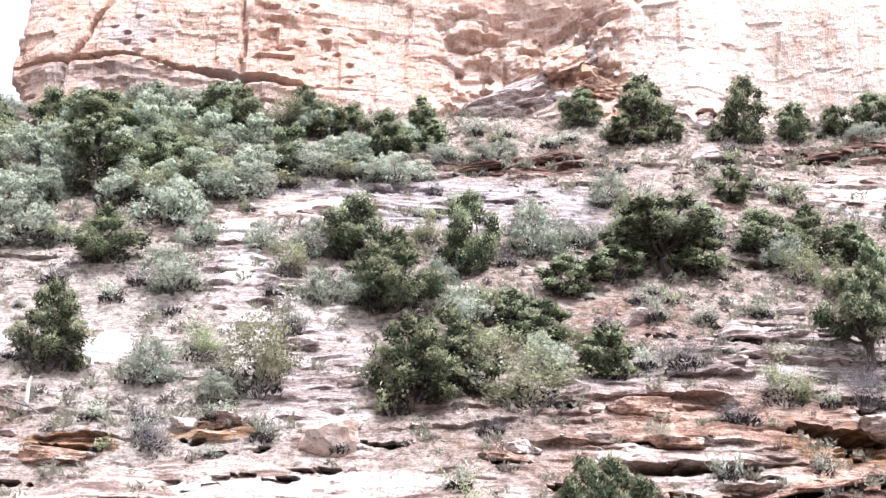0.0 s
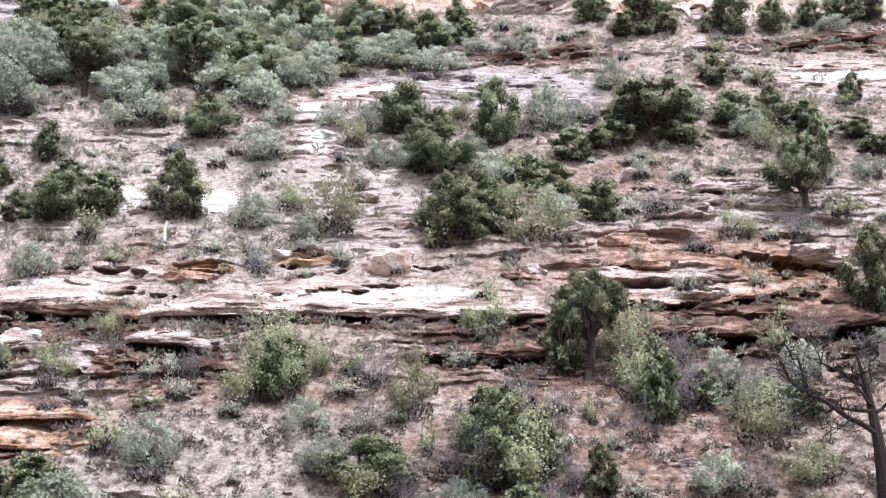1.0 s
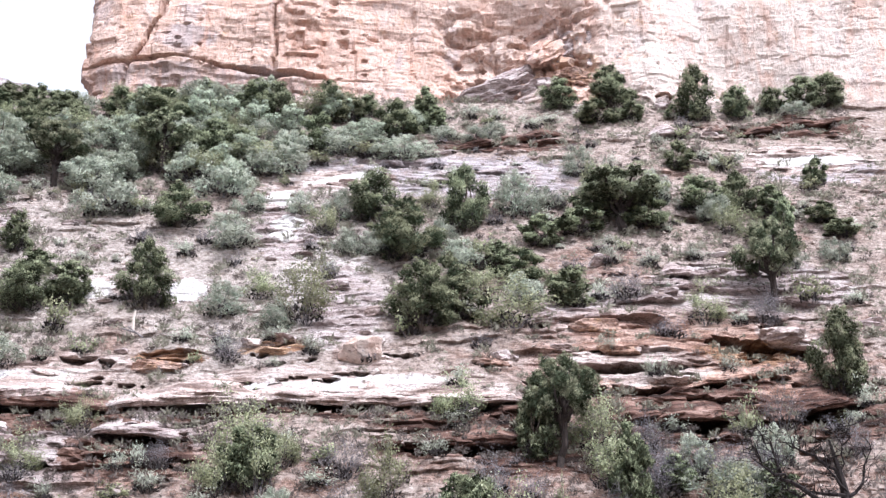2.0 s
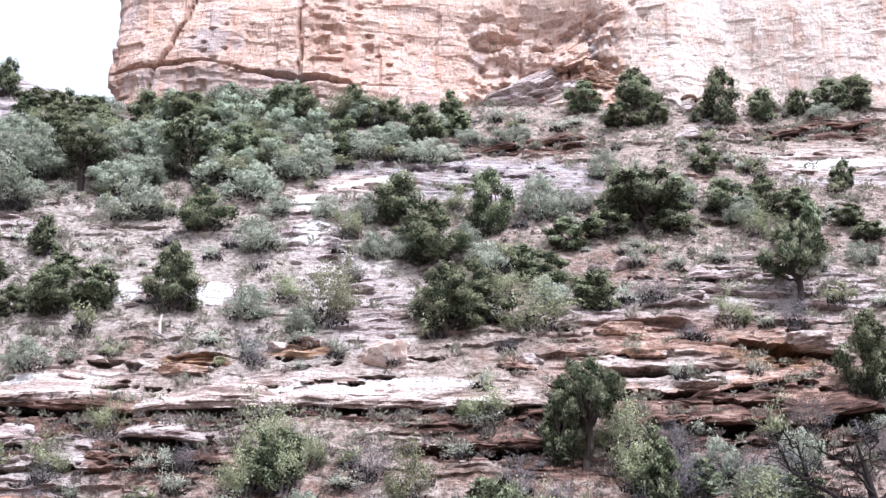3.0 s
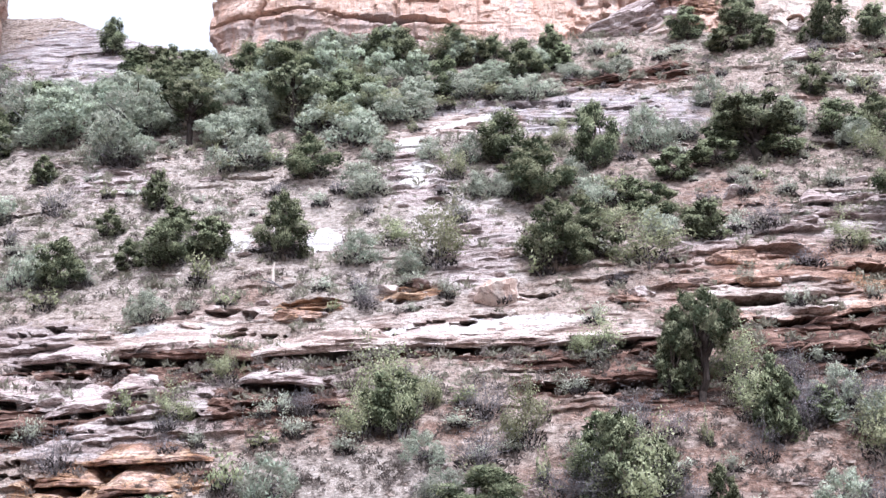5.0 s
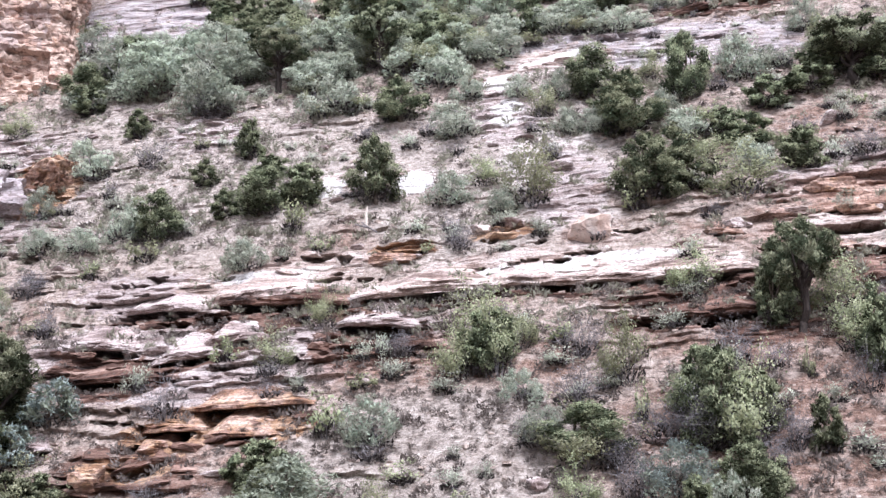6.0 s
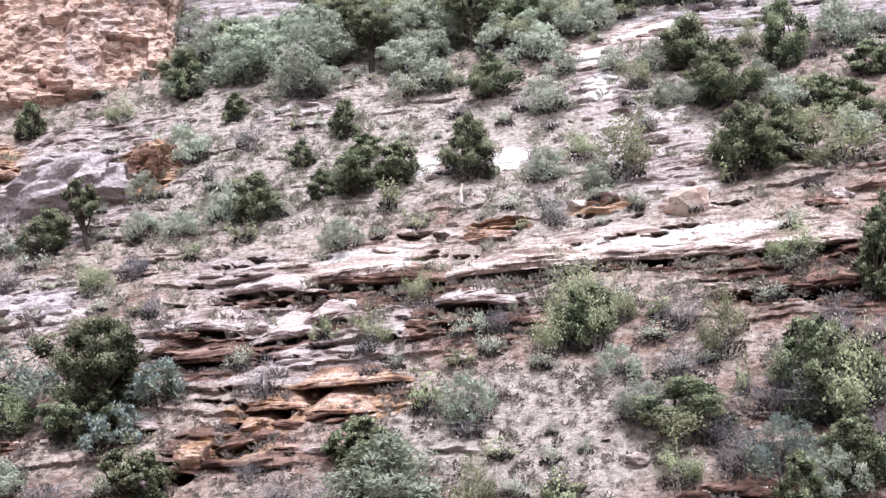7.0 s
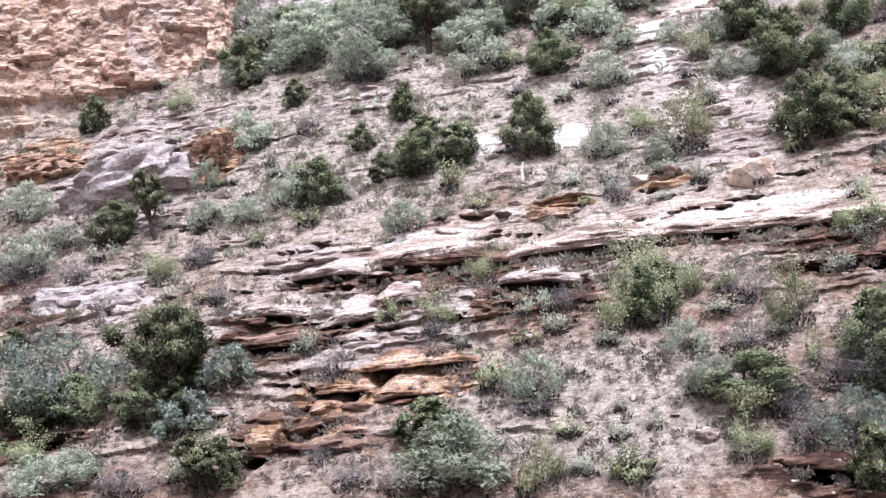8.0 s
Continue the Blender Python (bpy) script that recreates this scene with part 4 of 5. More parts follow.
def tufts(rng, at, out, size):
    """Small folded leaf sprays at many places, each turned its own way."""
    n = len(at)
    d = out * 0.7 + rng.normal(0, 0.6, (n, 3))
    d /= np.linalg.norm(d, axis=1)[:, None]
    u = np.cross(d, rng.normal(0, 1, (n, 3)))
    u /= np.linalg.norm(u, axis=1)[:, None]
    v = np.cross(d, u)
    a = (size * rng.uniform(0.6, 1.5, n))[:, None]
    b = a * rng.uniform(0.45, 0.8, n)[:, None]
    P = np.stack([at - u * a, at - v * b + d * b * 0.2, at + u * a, at + v * b + d * b * 0.2], 1)
    return P.reshape(-1, 3), np.arange(4 * n).reshape(n, 4)


def sprigs(rng, at, out, size):
    """Narrow pointed sprigs, finer than leaves, that stand off the clump."""
    n = len(at)
    u = out * 0.8 + rng.normal(0, 0.55, (n, 3)) + np.array([0, 0, 0.15])
    u /= np.linalg.norm(u, axis=1)[:, None]
    v = np.cross(u, rng.normal(0, 1, (n, 3)))
    v /= np.linalg.norm(v, axis=1)[:, None]
    a = (size * rng.uniform(0.7, 1.6, n))[:, None]
    b = a * rng.uniform(0.3, 0.5, n)[:, None]
    P = np.stack([at - v * b - u * a, at + v * b - u * a * 0.6, at + u * a], 1)
    return P.reshape(-1, 3), np.arange(3 * n).reshape(n, 3)


def juniper(rng, h, w, low, lobes, leaves, size, lean, peak, dim=0.33):
    wood, wf, arms = [], [], []
    bow = rng.normal(0, lean, 2)
    fork = np.array([bow[0] * 0.5, bow[1] * 0.5, h * (0.22 + low * 0.6)])
    limb(rng, (0, 0, -0.25), fork, 0.045 * h, 0.032 * h, 0.04, 7, wood, wf)
    centres, radii = [], []
    for k in range(lobes):
        t = (k + rng.uniform(0, 1)) / lobes
        z = h * (low + 0.10 + (0.80 - low) * t)
        wide = w / 2 * (1 - t ** peak) ** 0.5 * (0.75 + 0.3 * math.sin(3.0 * t + 0.4))
        ang = k * 2.4 + rng.uniform(-0.5, 0.5)
        r = wide * rng.uniform(0.35, 0.95)
        c = np.array([r * math.cos(ang) + bow[0] * t, r * math.sin(ang) + bow[1] * t, z])
        centres.append(c)
        radii.append(rng.uniform(0.19, 0.29) * (0.6 * w + 0.3 * h) * (1.05 - 0.45 * t) * (0.68 if low > 0.3 else 1.0))
        if k % 2 == 0 or low > 0.1:
            arm = ([], []) if low > 0.1 else (wood, wf)
            limb(rng, fork * rng.uniform(0.6, 1.0), c, 0.020 * h, 0.007 * h, 0.07, 5, *arm)
            if low > 0.1:
                arms.append(arm)
    centres, radii = np.array(centres), np.array(radii)
    # each lobe carries smaller clumps on its outer side; the sprays sit on those
    small = 7
    way = rng.normal(0, 1, (lobes * small, 3))
    way[:, 2] += 0.35
    way /= np.linalg.norm(way, axis=1)[:, None]
    lobe = np.repeat(np.arange(lobes), small)
    heart = centres[lobe] + way * (radii[lobe] * rng.uniform(0.5, 0.95, lobes * small))[:, None]
    girth = radii[lobe] * rng.uniform(0.30, 0.55, lobes * small)
    pick = rng.choice(lobes * small, leaves, p=girth ** 2 / (girth ** 2).sum())
    d = rng.normal(0, 1, (leaves, 3)) + 0.5 * way[pick]
    d[:, 2] += 0.2
    d /= np.linalg.norm(d, axis=1)[:, None]
    at = heart[pick] + d * (girth[pick] * (1 + np.abs(rng.normal(0, 0.16, leaves))) * rng.uniform(0.3, 1.0, leaves) ** 0.4)[:, None] * np.array([1, 1, 0.85])
    at[:, 2] = np.maximum(at[:, 2], 0.03 * h)
    lv, lf = sprigs(rng, at, d, size)
    d = 0.6 * d + 0.55 * way[pick]
    d /= np.linalg.norm(d, axis=1)[:, None]
    inner = shade_sprays(rng, centres, radii * 0.78, int(leaves * dim), 2.0 * size)
    return wood, wf, lv, lf, d, arms, inner


def shade_sprays(rng, centres, radii, n, size):
    """Darker sprays deep inside each clump; their colour stands for the shade there."""
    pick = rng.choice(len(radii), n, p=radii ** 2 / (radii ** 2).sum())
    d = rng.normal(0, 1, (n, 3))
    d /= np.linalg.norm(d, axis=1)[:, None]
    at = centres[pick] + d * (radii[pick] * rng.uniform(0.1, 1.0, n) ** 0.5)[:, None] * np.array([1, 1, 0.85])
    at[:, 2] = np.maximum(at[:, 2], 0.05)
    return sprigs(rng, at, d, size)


def shrub(rng, h, w, stems, leaves, size, bare_to, thick, broad=False):
    wood, wf, tips = [], [], []
    swell = rng.uniform(0, 6.28, 2)
    for k in range(stems):
        ang = rng.uniform(0, 2 * math.pi)
        r = w / 2 * math.sqrt(rng.uniform(0.02, 1))
        top = h * (1 - 0.55 * (r / (w / 2)) ** 2) * rng.uniform(0.5, 1.15) * (0.85 + 0.2 * math.sin(2 * ang + swell[0]) + 0.12 * math.sin(5 * ang + swell[1]))
        end = np.array([r * math.cos(ang), r * math.sin(ang), top])
        root = np.array([0.12 * r * math.cos(ang), 0.12 * r * math.sin(ang), -0.12])
        pts = limb(rng, root, end, thick, thick * 0.3, 0.05, 3, wood, wf, 4)
        for j in range(3):
            t = rng.uniform(0.45, 0.9)
            start = pts[1] + (pts[-1] - pts[1]) * t
            tip = start + np.array([*rng.normal(0, 0.17 * w, 2), abs(rng.normal(0.12, 0.12)) * h])
            limb(rng, start, tip, thick * 0.45, thick * 0.15, 0.06, 3, wood, wf, 2)
            tips.append((start, tip))
        tips.append((pts[1] + (pts[-1] - pts[1]) * bare_to, pts[-1]))
    if not leaves:
        return wood, wf, None, None, None, [], None
    a = np.array([t[0] for t in tips])
    b = np.array([t[1] for t in tips])
    pick = rng.integers(0, len(tips), leaves)
    f = rng.uniform(0.0, 1.12, leaves)[:, None]
    spread = rng.normal(0, 1, (leaves, 3))
    at = a[pick] + (b[pick] - a[pick]) * f + spread * (0.027 if broad else 0.043) * (w + h)
    at[:, 2] = np.maximum(at[:, 2], 0.04)
    out = at - np.array([0, 0, 0.25 * h])
    out = out / np.linalg.norm(out, axis=1)[:, None] + 0.8 * spread / np.linalg.norm(spread, axis=1)[:, None]
    out /= np.linalg.norm(out, axis=1)[:, None]
    lv, lf = (tufts if broad else sprigs)(rng, at, out, size)
    return wood, wf, lv, lf, out, [], None


# height, spread, and how many sprigs or leaves, for a small and a large plant of each kind
NOMINAL = {
    "juniper": ((2.2, 1.9, 4200), (3.9, 3.2, 10500)),
    "oak": ((1.7, 2.0, 2800), (3.2, 3.0, 6400)),
    "old": ((3.4, 2.6, 6000), (5.4, 4.2, 13000)),
    "sage": ((0.9, 1.3, 520), (2.0, 2.8, 4800)),
    "ash": ((1.1, 1.3, 420), (3.0, 2.8, 3000)),
    "twig": ((0.9, 1.3, 320), (2.1, 2.6, 1300)),
    "blue": ((1.6, 1.9, 2200), (3.2, 4.4, 7000)),
}
WORDS = {
    "juniper": ("juniper_tree", "dense dark green juniper rooted in the rocky slope", "tree", "junipers on the hillside"),
    "oak": ("scrub_tree", "bushy blue-green scrub tree in the belt under the cliff", "tree", "scrub trees below the cliff"),
    "old": ("old_juniper", "gnarled old juniper with open grey-green crown and dark trunk", "tree", "old junipers on the hillside"),
    "sage": ("sage_shrub", "rounded grey-green desert shrub on the dry slope", "shrub", "grey-green shrubs"),
    "ash": ("ash_shrub", "airy yellow-green leafy shrub with thin stems", "shrub", "yellow-green shrubs"),
    "blue": ("blue_shrub", "feathery blue-green shrub beside a dark juniper", "shrub", "blue-green shrubs"),
    "twig": ("bare_shrub", "leafless grey twiggy shrub on the dry slope", "shrub", "leafless shrubs"),
}


def plant_model(kind, large, variant):
    rng = np.random.default_rng(1000 * list(NOMINAL).index(kind) + 10 * variant + large)
    h, w, leaves = NOMINAL[kind][large]
    if kind == "juniper":
        made = juniper(rng, h, w, 0.0, 13 + variant + 4 * large, leaves, 0.050, 0.10, 1.6 + 0.25 * variant)
    elif kind == "oak":
        made = juniper(rng, h, w, 0.02, 11 + 2 * variant + 4 * large, leaves, 0.058, 0.35, 2.6, 0.15)
    elif kind == "old":
        made = juniper(rng, h, w, 0.36, 16 + variant + 4 * large, leaves, 0.052, 0.6, 2.6)
    elif kind == "sage":
        if large:
            made = juniper(rng, h, w, 0.0, 14 + 2 * variant, leaves, 0.047, 0.4, 3.0, 0.12)
        else:
            made = shrub(rng, h, w, 8, leaves, 0.046, 0.4, 0.014)
    elif kind == "blue":
        made = juniper(rng, h, w, 0.08, 12 + variant + 4 * large, leaves, 0.050, 0.4, 2.6, 0.2)
    elif kind == "ash":
        made = shrub(rng, h, w, 7 + 7 * large, leaves, 0.047, 0.3, 0.020, True)
    else:
        made = shrub(rng, h, w, 16 + 16 * large, leaves if variant % 2 else leaves // 3, 0.038, 0.6, 0.020)
    wood, wf, lv, lf, out, arms, inner = made
    fit = np.ones(3)
    wood = np.array(wood)
    if lv is not None:
        # the foliage fills the nominal height and spread
        fit = np.array([w / (np.percentile(lv[:, 0], 98.5) - np.percentile(lv[:, 0], 1.5)), w / (np.percentile(lv[:, 1], 98.5) - np.percentile(lv[:, 1], 1.5)), h / np.percentile(lv[:, 2], 99)])
        lv, wood = lv * fit, wood * fit
    name, label, category, group = WORDS[kind]
    root = new(name)
    tagged(root, label, category, group)
    woody = kind in ("juniper", "old", "oak", "blue")
    mesh_object("trunk" if woody else "branchwork", wood, wf, OLD_BARK if kind == "old" else BARK if woody else GREY_WOOD, root)
    for av, af in arms:
        mesh_object("branch", np.array(av) * fit, af, OLD_BARK if kind == "old" else BARK, root)
    if lv is not None:
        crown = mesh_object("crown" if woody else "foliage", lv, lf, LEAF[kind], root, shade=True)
        # sprays share the roundness of the clump they sit in
        soft = np.repeat(out, len(lv) // len(out), 0) + rng.normal(0, 0.14, (len(lv), 3))
        soft /= np.linalg.norm(soft, axis=1)[:, None]
        crown.data.normals_split_custom_set_from_vertices(soft.tolist())
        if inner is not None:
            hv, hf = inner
            mesh_object("inner_foliage", hv * fit, hf, SHADE_LEAF["oak" if kind in ("oak", "blue", "sage") else "juniper"], root, "inner foliage with the clump's shade put into its dark colour", shade=True)
        # near-black dead twigs added low in the plant's heart stand in for shade
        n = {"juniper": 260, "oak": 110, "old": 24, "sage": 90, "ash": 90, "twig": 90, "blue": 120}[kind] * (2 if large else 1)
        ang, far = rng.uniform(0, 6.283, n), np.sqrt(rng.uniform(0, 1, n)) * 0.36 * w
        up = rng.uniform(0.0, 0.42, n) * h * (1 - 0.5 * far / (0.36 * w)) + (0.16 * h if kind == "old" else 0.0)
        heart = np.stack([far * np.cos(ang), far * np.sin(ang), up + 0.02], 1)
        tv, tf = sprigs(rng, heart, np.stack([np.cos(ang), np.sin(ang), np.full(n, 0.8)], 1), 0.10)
        tagged(mesh_object("dead_wood", tv, tf, SHADE_TWIG, root, "near-black dead twigs added inside the plant as shade"), kind="stuff")
    return root


# Plants: kind, place in the plan, height and spread in metres.
PLANTS = {}
PLANTS["ridge"] = [
    ("juniper", -35.1, 94.2, 3.4, 2.3), ("juniper", -31.9, 92.3, 1.9, 2.8), ("juniper", -29.0, 90.6, 2.8, 2.0),
    ("juniper", -26.8, 91.3, 1.4, 1.0), ("juniper", -22.7, 90.6, 2.6, 2.6), ("juniper", -19.6, 89.7, 2.9, 4.8),
    ("juniper", -16.3, 90.8, 3.1, 2.0), ("juniper", -12.7, 91.3, 2.4, 2.0), ("juniper", -10.5, 89.5, 3.5, 2.4),
    ("juniper", -6.9, 89.6, 3.4, 2.6), ("juniper", -5.1, 89.7, 2.2, 2.6), ("juniper", -3.7, 90.8, 2.0, 1.8),
    ("juniper", 0.9, 90.8, 2.7, 2.2), ("juniper", 1.3, 88.7, 2.1, 2.1), ("juniper", -1.6, 87.7, 3.2, 3.4),
    ("juniper", 11.4, 92.0, 2.7, 2.7), ("juniper", 15.4, 92.3, 3.6, 3.3), ("juniper", 16.6, 90.6, 1.7, 2.2),
    ("juniper", 21.9, 90.6, 4.7, 2.8),
]
PLANTS["ridge east"] = [
    ("juniper", 25.2, 91.4, 2.9, 2.0), ("juniper", 28.0, 91.9, 2.4, 2.0), ("juniper", 30.8, 92.3, 2.7, 2.7),
    ("juniper", 32.9, 92.5, 3.0, 2.9), ("juniper", 20.0, 91.0, 1.3, 1.1), ("juniper", 13.7, 90.1, 2.2, 3.0),
    ("sage", 29.3, 90.6, 1.3, 2.6), ("sage", 4.2, 90.6, 1.3, 1.7), ("sage", 2.4, 87.6, 1.3, 2.5),
    ("sage", 4.4, 87.3, 1.3, 2.5), ("sage", 5.8, 88.5, 1.3, 2.3), ("sage", 0.2, 85.7, 1.3, 2.5),
    ("sage", 8.9, 89.7, 1.0, 1.9), ("sage", 10.3, 90.7, 1.0, 1.9), ("sage", -1.2, 83.9, 2.0, 2.8),
    ("sage", -2.6, 83.9, 1.4, 2.4), ("sage", -5.0, 84.8, 2.1, 3.6), ("sage", -10.5, 82.3, 1.9, 3.5),
]
PLANTS["grove"] = [
    ("old", -24.5, 81.4, 4.6, 3.7), ("old", -17.2, 82.5, 4.8, 4.1), ("oak", -19.5, 84.7, 3.6, 2.9),
    ("oak", -14.6, 85.2, 2.8, 2.9), ("oak", -9.0, 84.6, 2.3, 2.0), ("oak", -11.8, 88.3, 2.6, 2.6),
    ("juniper", -7.1, 85.2, 3.2, 2.9), ("sage", -13.0, 79.9, 2.9, 4.2), ("sage", -19.5, 77.8, 2.9, 4.1),
    ("sage", -15.6, 83.1, 2.1, 2.2), ("oak", -22.8, 83.0, 3.1, 3.6), ("oak", -21.5, 86.2, 2.7, 3.7),
    ("sage", -29.3, 86.9, 2.1, 3.4), ("sage", -31.7, 87.7, 2.1, 3.1), ("sage", -29.4, 83.0, 2.8, 4.3),
    ("sage", -27.3, 82.4, 2.0, 2.7), ("oak", -28.1, 79.1, 2.6, 3.4), ("ash", -20.7, 77.5, 1.7, 1.9),
    ("juniper", -15.0, 76.6, 2.9, 3.3),
]
PLANTS["gully"] = [
    ("sage", -10.9, 74.4, 2.4, 3.2), ("twig", -17.0, 75.0, 1.3, 1.8), ("sage", -10.6, 78.2, 1.8, 2.2),
    ("ash", -8.6, 81.0, 1.2, 1.2), ("juniper", -2.7, 77.2, 3.5, 3.0), ("juniper", 3.1, 76.4, 4.4, 2.7),
    ("ash", 1.0, 78.4, 2.2, 1.6), ("juniper", -0.5, 73.2, 3.9, 3.8), ("sage", -4.9, 77.2, 2.1, 2.2),
    ("ash", -5.8, 75.5, 2.2, 2.1), ("sage", -4.0, 74.0, 1.7, 1.9), ("juniper", 0.3, 67.5, 3.7, 4.0),
    ("juniper", 1.8, 70.5, 2.6, 2.6), ("sage", 3.2, 72.7, 2.0, 2.8), ("ash", -0.4, 67.1, 1.8, 1.9),
    ("juniper", 6.2, 71.7, 2.1, 2.7), ("juniper", 7.7, 74.9, 2.2, 2.2), ("ash", 5.4, 67.4, 3.3, 4.0),
    ("juniper", 8.8, 69.2, 2.4, 2.3), ("sage", 6.4, 77.9, 3.0, 3.0),
]
PLANTS["east slope"] = [
    ("sage", 9.0, 78.8, 1.8, 3.0), ("old", 13.3, 76.6, 4.7, 4.9), ("juniper", 10.4, 76.4, 1.9, 3.3),
    ("sage", 16.1, 79.1, 2.7, 2.3), ("juniper", 18.7, 78.4, 2.7, 2.7), ("juniper", 21.3, 78.4, 2.9, 2.8),
    ("juniper", 18.5, 82.8, 2.3, 2.0), ("ash", 19.8, 76.0, 2.2, 2.2), ("old", 20.4, 69.2, 5.5, 3.6),
    ("juniper", 23.2, 75.5, 2.9, 1.5), ("juniper", 27.7, 81.7, 2.2, 1.6), ("juniper", 26.2, 77.2, 1.5, 2.1),
    ("juniper", 26.8, 75.8, 1.3, 2.2), ("ash", 21.6, 83.1, 1.4, 1.7), ("sage", 11.3, 83.1, 2.1, 2.4),
    ("ash", 11.9, 81.0, 2.0, 1.5), ("twig", 12.0, 68.7, 2.0, 2.6), ("ash", 16.1, 68.0, 2.6, 2.6),
    ("twig", 19.5, 67.8, 2.2, 2.2), ("twig", 13.5, 67.1, 1.3, 1.3),
]
PLANTS["west slope"] = [
    ("juniper", -15.1, 68.9, 3.9, 3.2), ("juniper", -21.8, 68.4, 2.9, 3.0), ("juniper", -19.5, 69.1, 2.6, 2.4),
    ("juniper", -22.4, 72.3, 1.5, 2.0), ("juniper", -24.2, 74.1, 2.6, 1.8), ("ash", -19.6, 67.1, 1.9, 1.6),
    ("sage", -21.5, 64.9, 2.0, 2.4), ("sage", -19.6, 65.3, 0.8, 1.2), ("sage", -10.8, 68.5, 1.9, 2.6),
    ("ash", -8.9, 70.1, 2.0, 2.3), ("ash", -6.0, 67.8, 3.9, 2.9), ("twig", -5.1, 71.8, 1.6, 1.4),
    ("sage", -7.6, 67.6, 1.3, 2.5), ("twig", -9.7, 64.9, 1.7, 1.8), ("sage", 2.2, 63.6, 1.1, 1.5),
    ("ash", 22.5, 69.3, 1.7, 2.0), ("sage", 10.4, 65.9, 1.1, 1.3), ("sage", 12.4, 63.8, 1.2, 1.2),
    ("sage", -5.5, 65.2, 1.2, 1.3),
]
PLANTS["lower bank"] = [
    ("old", 6.7, 58.6, 5.3, 3.1), ("juniper", 5.7, 59.1, 3.2, 1.9), ("juniper", 6.5, 60.5, 3.8, 2.4), ("ash", 8.7, 59.7, 2.7, 2.7),
    ("juniper", 21.7, 63.1, 4.7, 2.7), ("ash", 16.3, 60.7, 2.4, 1.1), ("ash", -16.0, 60.4, 2.5, 1.7),
    ("ash", -17.9, 58.2, 2.2, 2.1), ("twig", -11.8, 58.5, 1.6, 1.6), ("ash", -8.7, 56.9, 3.0, 2.3),
    ("juniper", -7.8, 57.2, 2.8, 2.0), ("ash", -6.9, 56.8, 3.3, 2.0), ("ash", -6.0, 58.4, 2.5, 1.6),
    ("twig", -3.2, 57.8, 2.1, 2.6), ("ash", -1.2, 56.1, 3.4, 2.3), ("twig", -3.3, 55.0, 2.4, 3.2),
    ("twig", 1.6, 53.7, 2.7, 2.6), ("ash", 3.6, 53.2, 4.0, 3.1), ("juniper", 6.7, 53.0, 2.3, 1.4),
    ("juniper", 9.8, 56.5, 3.3, 1.6), ("twig", 11.1, 57.1, 2.3, 2.3), ("ash", 13.8, 55.4, 3.2, 2.7),
    ("ash", 15.7, 53.7, 2.4, 2.6),
]
PLANTS["west bank"] = [
    ("juniper", -48.9, 77.2, 2.9, 2.1), ("ash", -42.0, 77.9, 2.4, 2.4), ("sage", -38.0, 83.3, 3.6, 4.7),
    ("oak", -33.2, 81.4, 4.2, 5.0), ("sage", -28.5, 79.1, 3.6, 4.4), ("sage", -41.8, 87.6, 2.7, 3.1),
    ("sage", -37.0, 86.5, 2.7, 3.5), ("oak", -32.6, 84.7, 3.1, 3.9), ("oak", -27.8, 82.2, 3.3, 3.7),
    ("twig", -28.3, 78.5, 1.6, 3.2), ("juniper", -26.4, 71.7, 1.8, 1.5), ("juniper", -33.2, 77.2, 2.1, 1.6),
    ("sage", -34.6, 73.6, 2.7, 3.4), ("twig", -30.7, 74.0, 2.3, 2.6), ("twig", -32.6, 71.8, 1.5, 1.1),
    ("juniper", -27.7, 67.3, 3.1, 3.0), ("sage", -29.7, 67.6, 2.7, 2.7), ("ash", -27.8, 66.0, 1.5, 1.9),
    ("sage", -36.7, 70.5, 2.2, 1.9), ("sage", -34.6, 67.0, 1.8, 2.4),
]
PLANTS["west foot"] = [
    ("sage", -32.0, 67.0, 1.4, 2.7), ("juniper", -40.6, 66.5, 2.9, 2.8), ("old", -37.8, 66.4, 4.4, 2.2),
    ("sage", -49.3, 69.5, 2.7, 3.8), ("sage", -45.8, 64.6, 2.9, 3.8), ("twig", -45.0, 64.5, 1.8, 2.8),
    ("sage", -44.0, 66.5, 1.5, 2.5), ("ash", -35.2, 62.6, 2.0, 2.0), ("twig", -33.6, 63.6, 1.7, 2.3),
    ("twig", -31.1, 61.0, 1.9, 1.3), 
    
    ("juniper", -26.1, 50.9, 2.3, 2.0), ("twig", -22.3, 55.4, 2.4, 2.2),
    ("sage", -24.3, 57.1, 1.4, 1.4), ("ash", -36.7, 52.2, 2.5, 2.7),
]
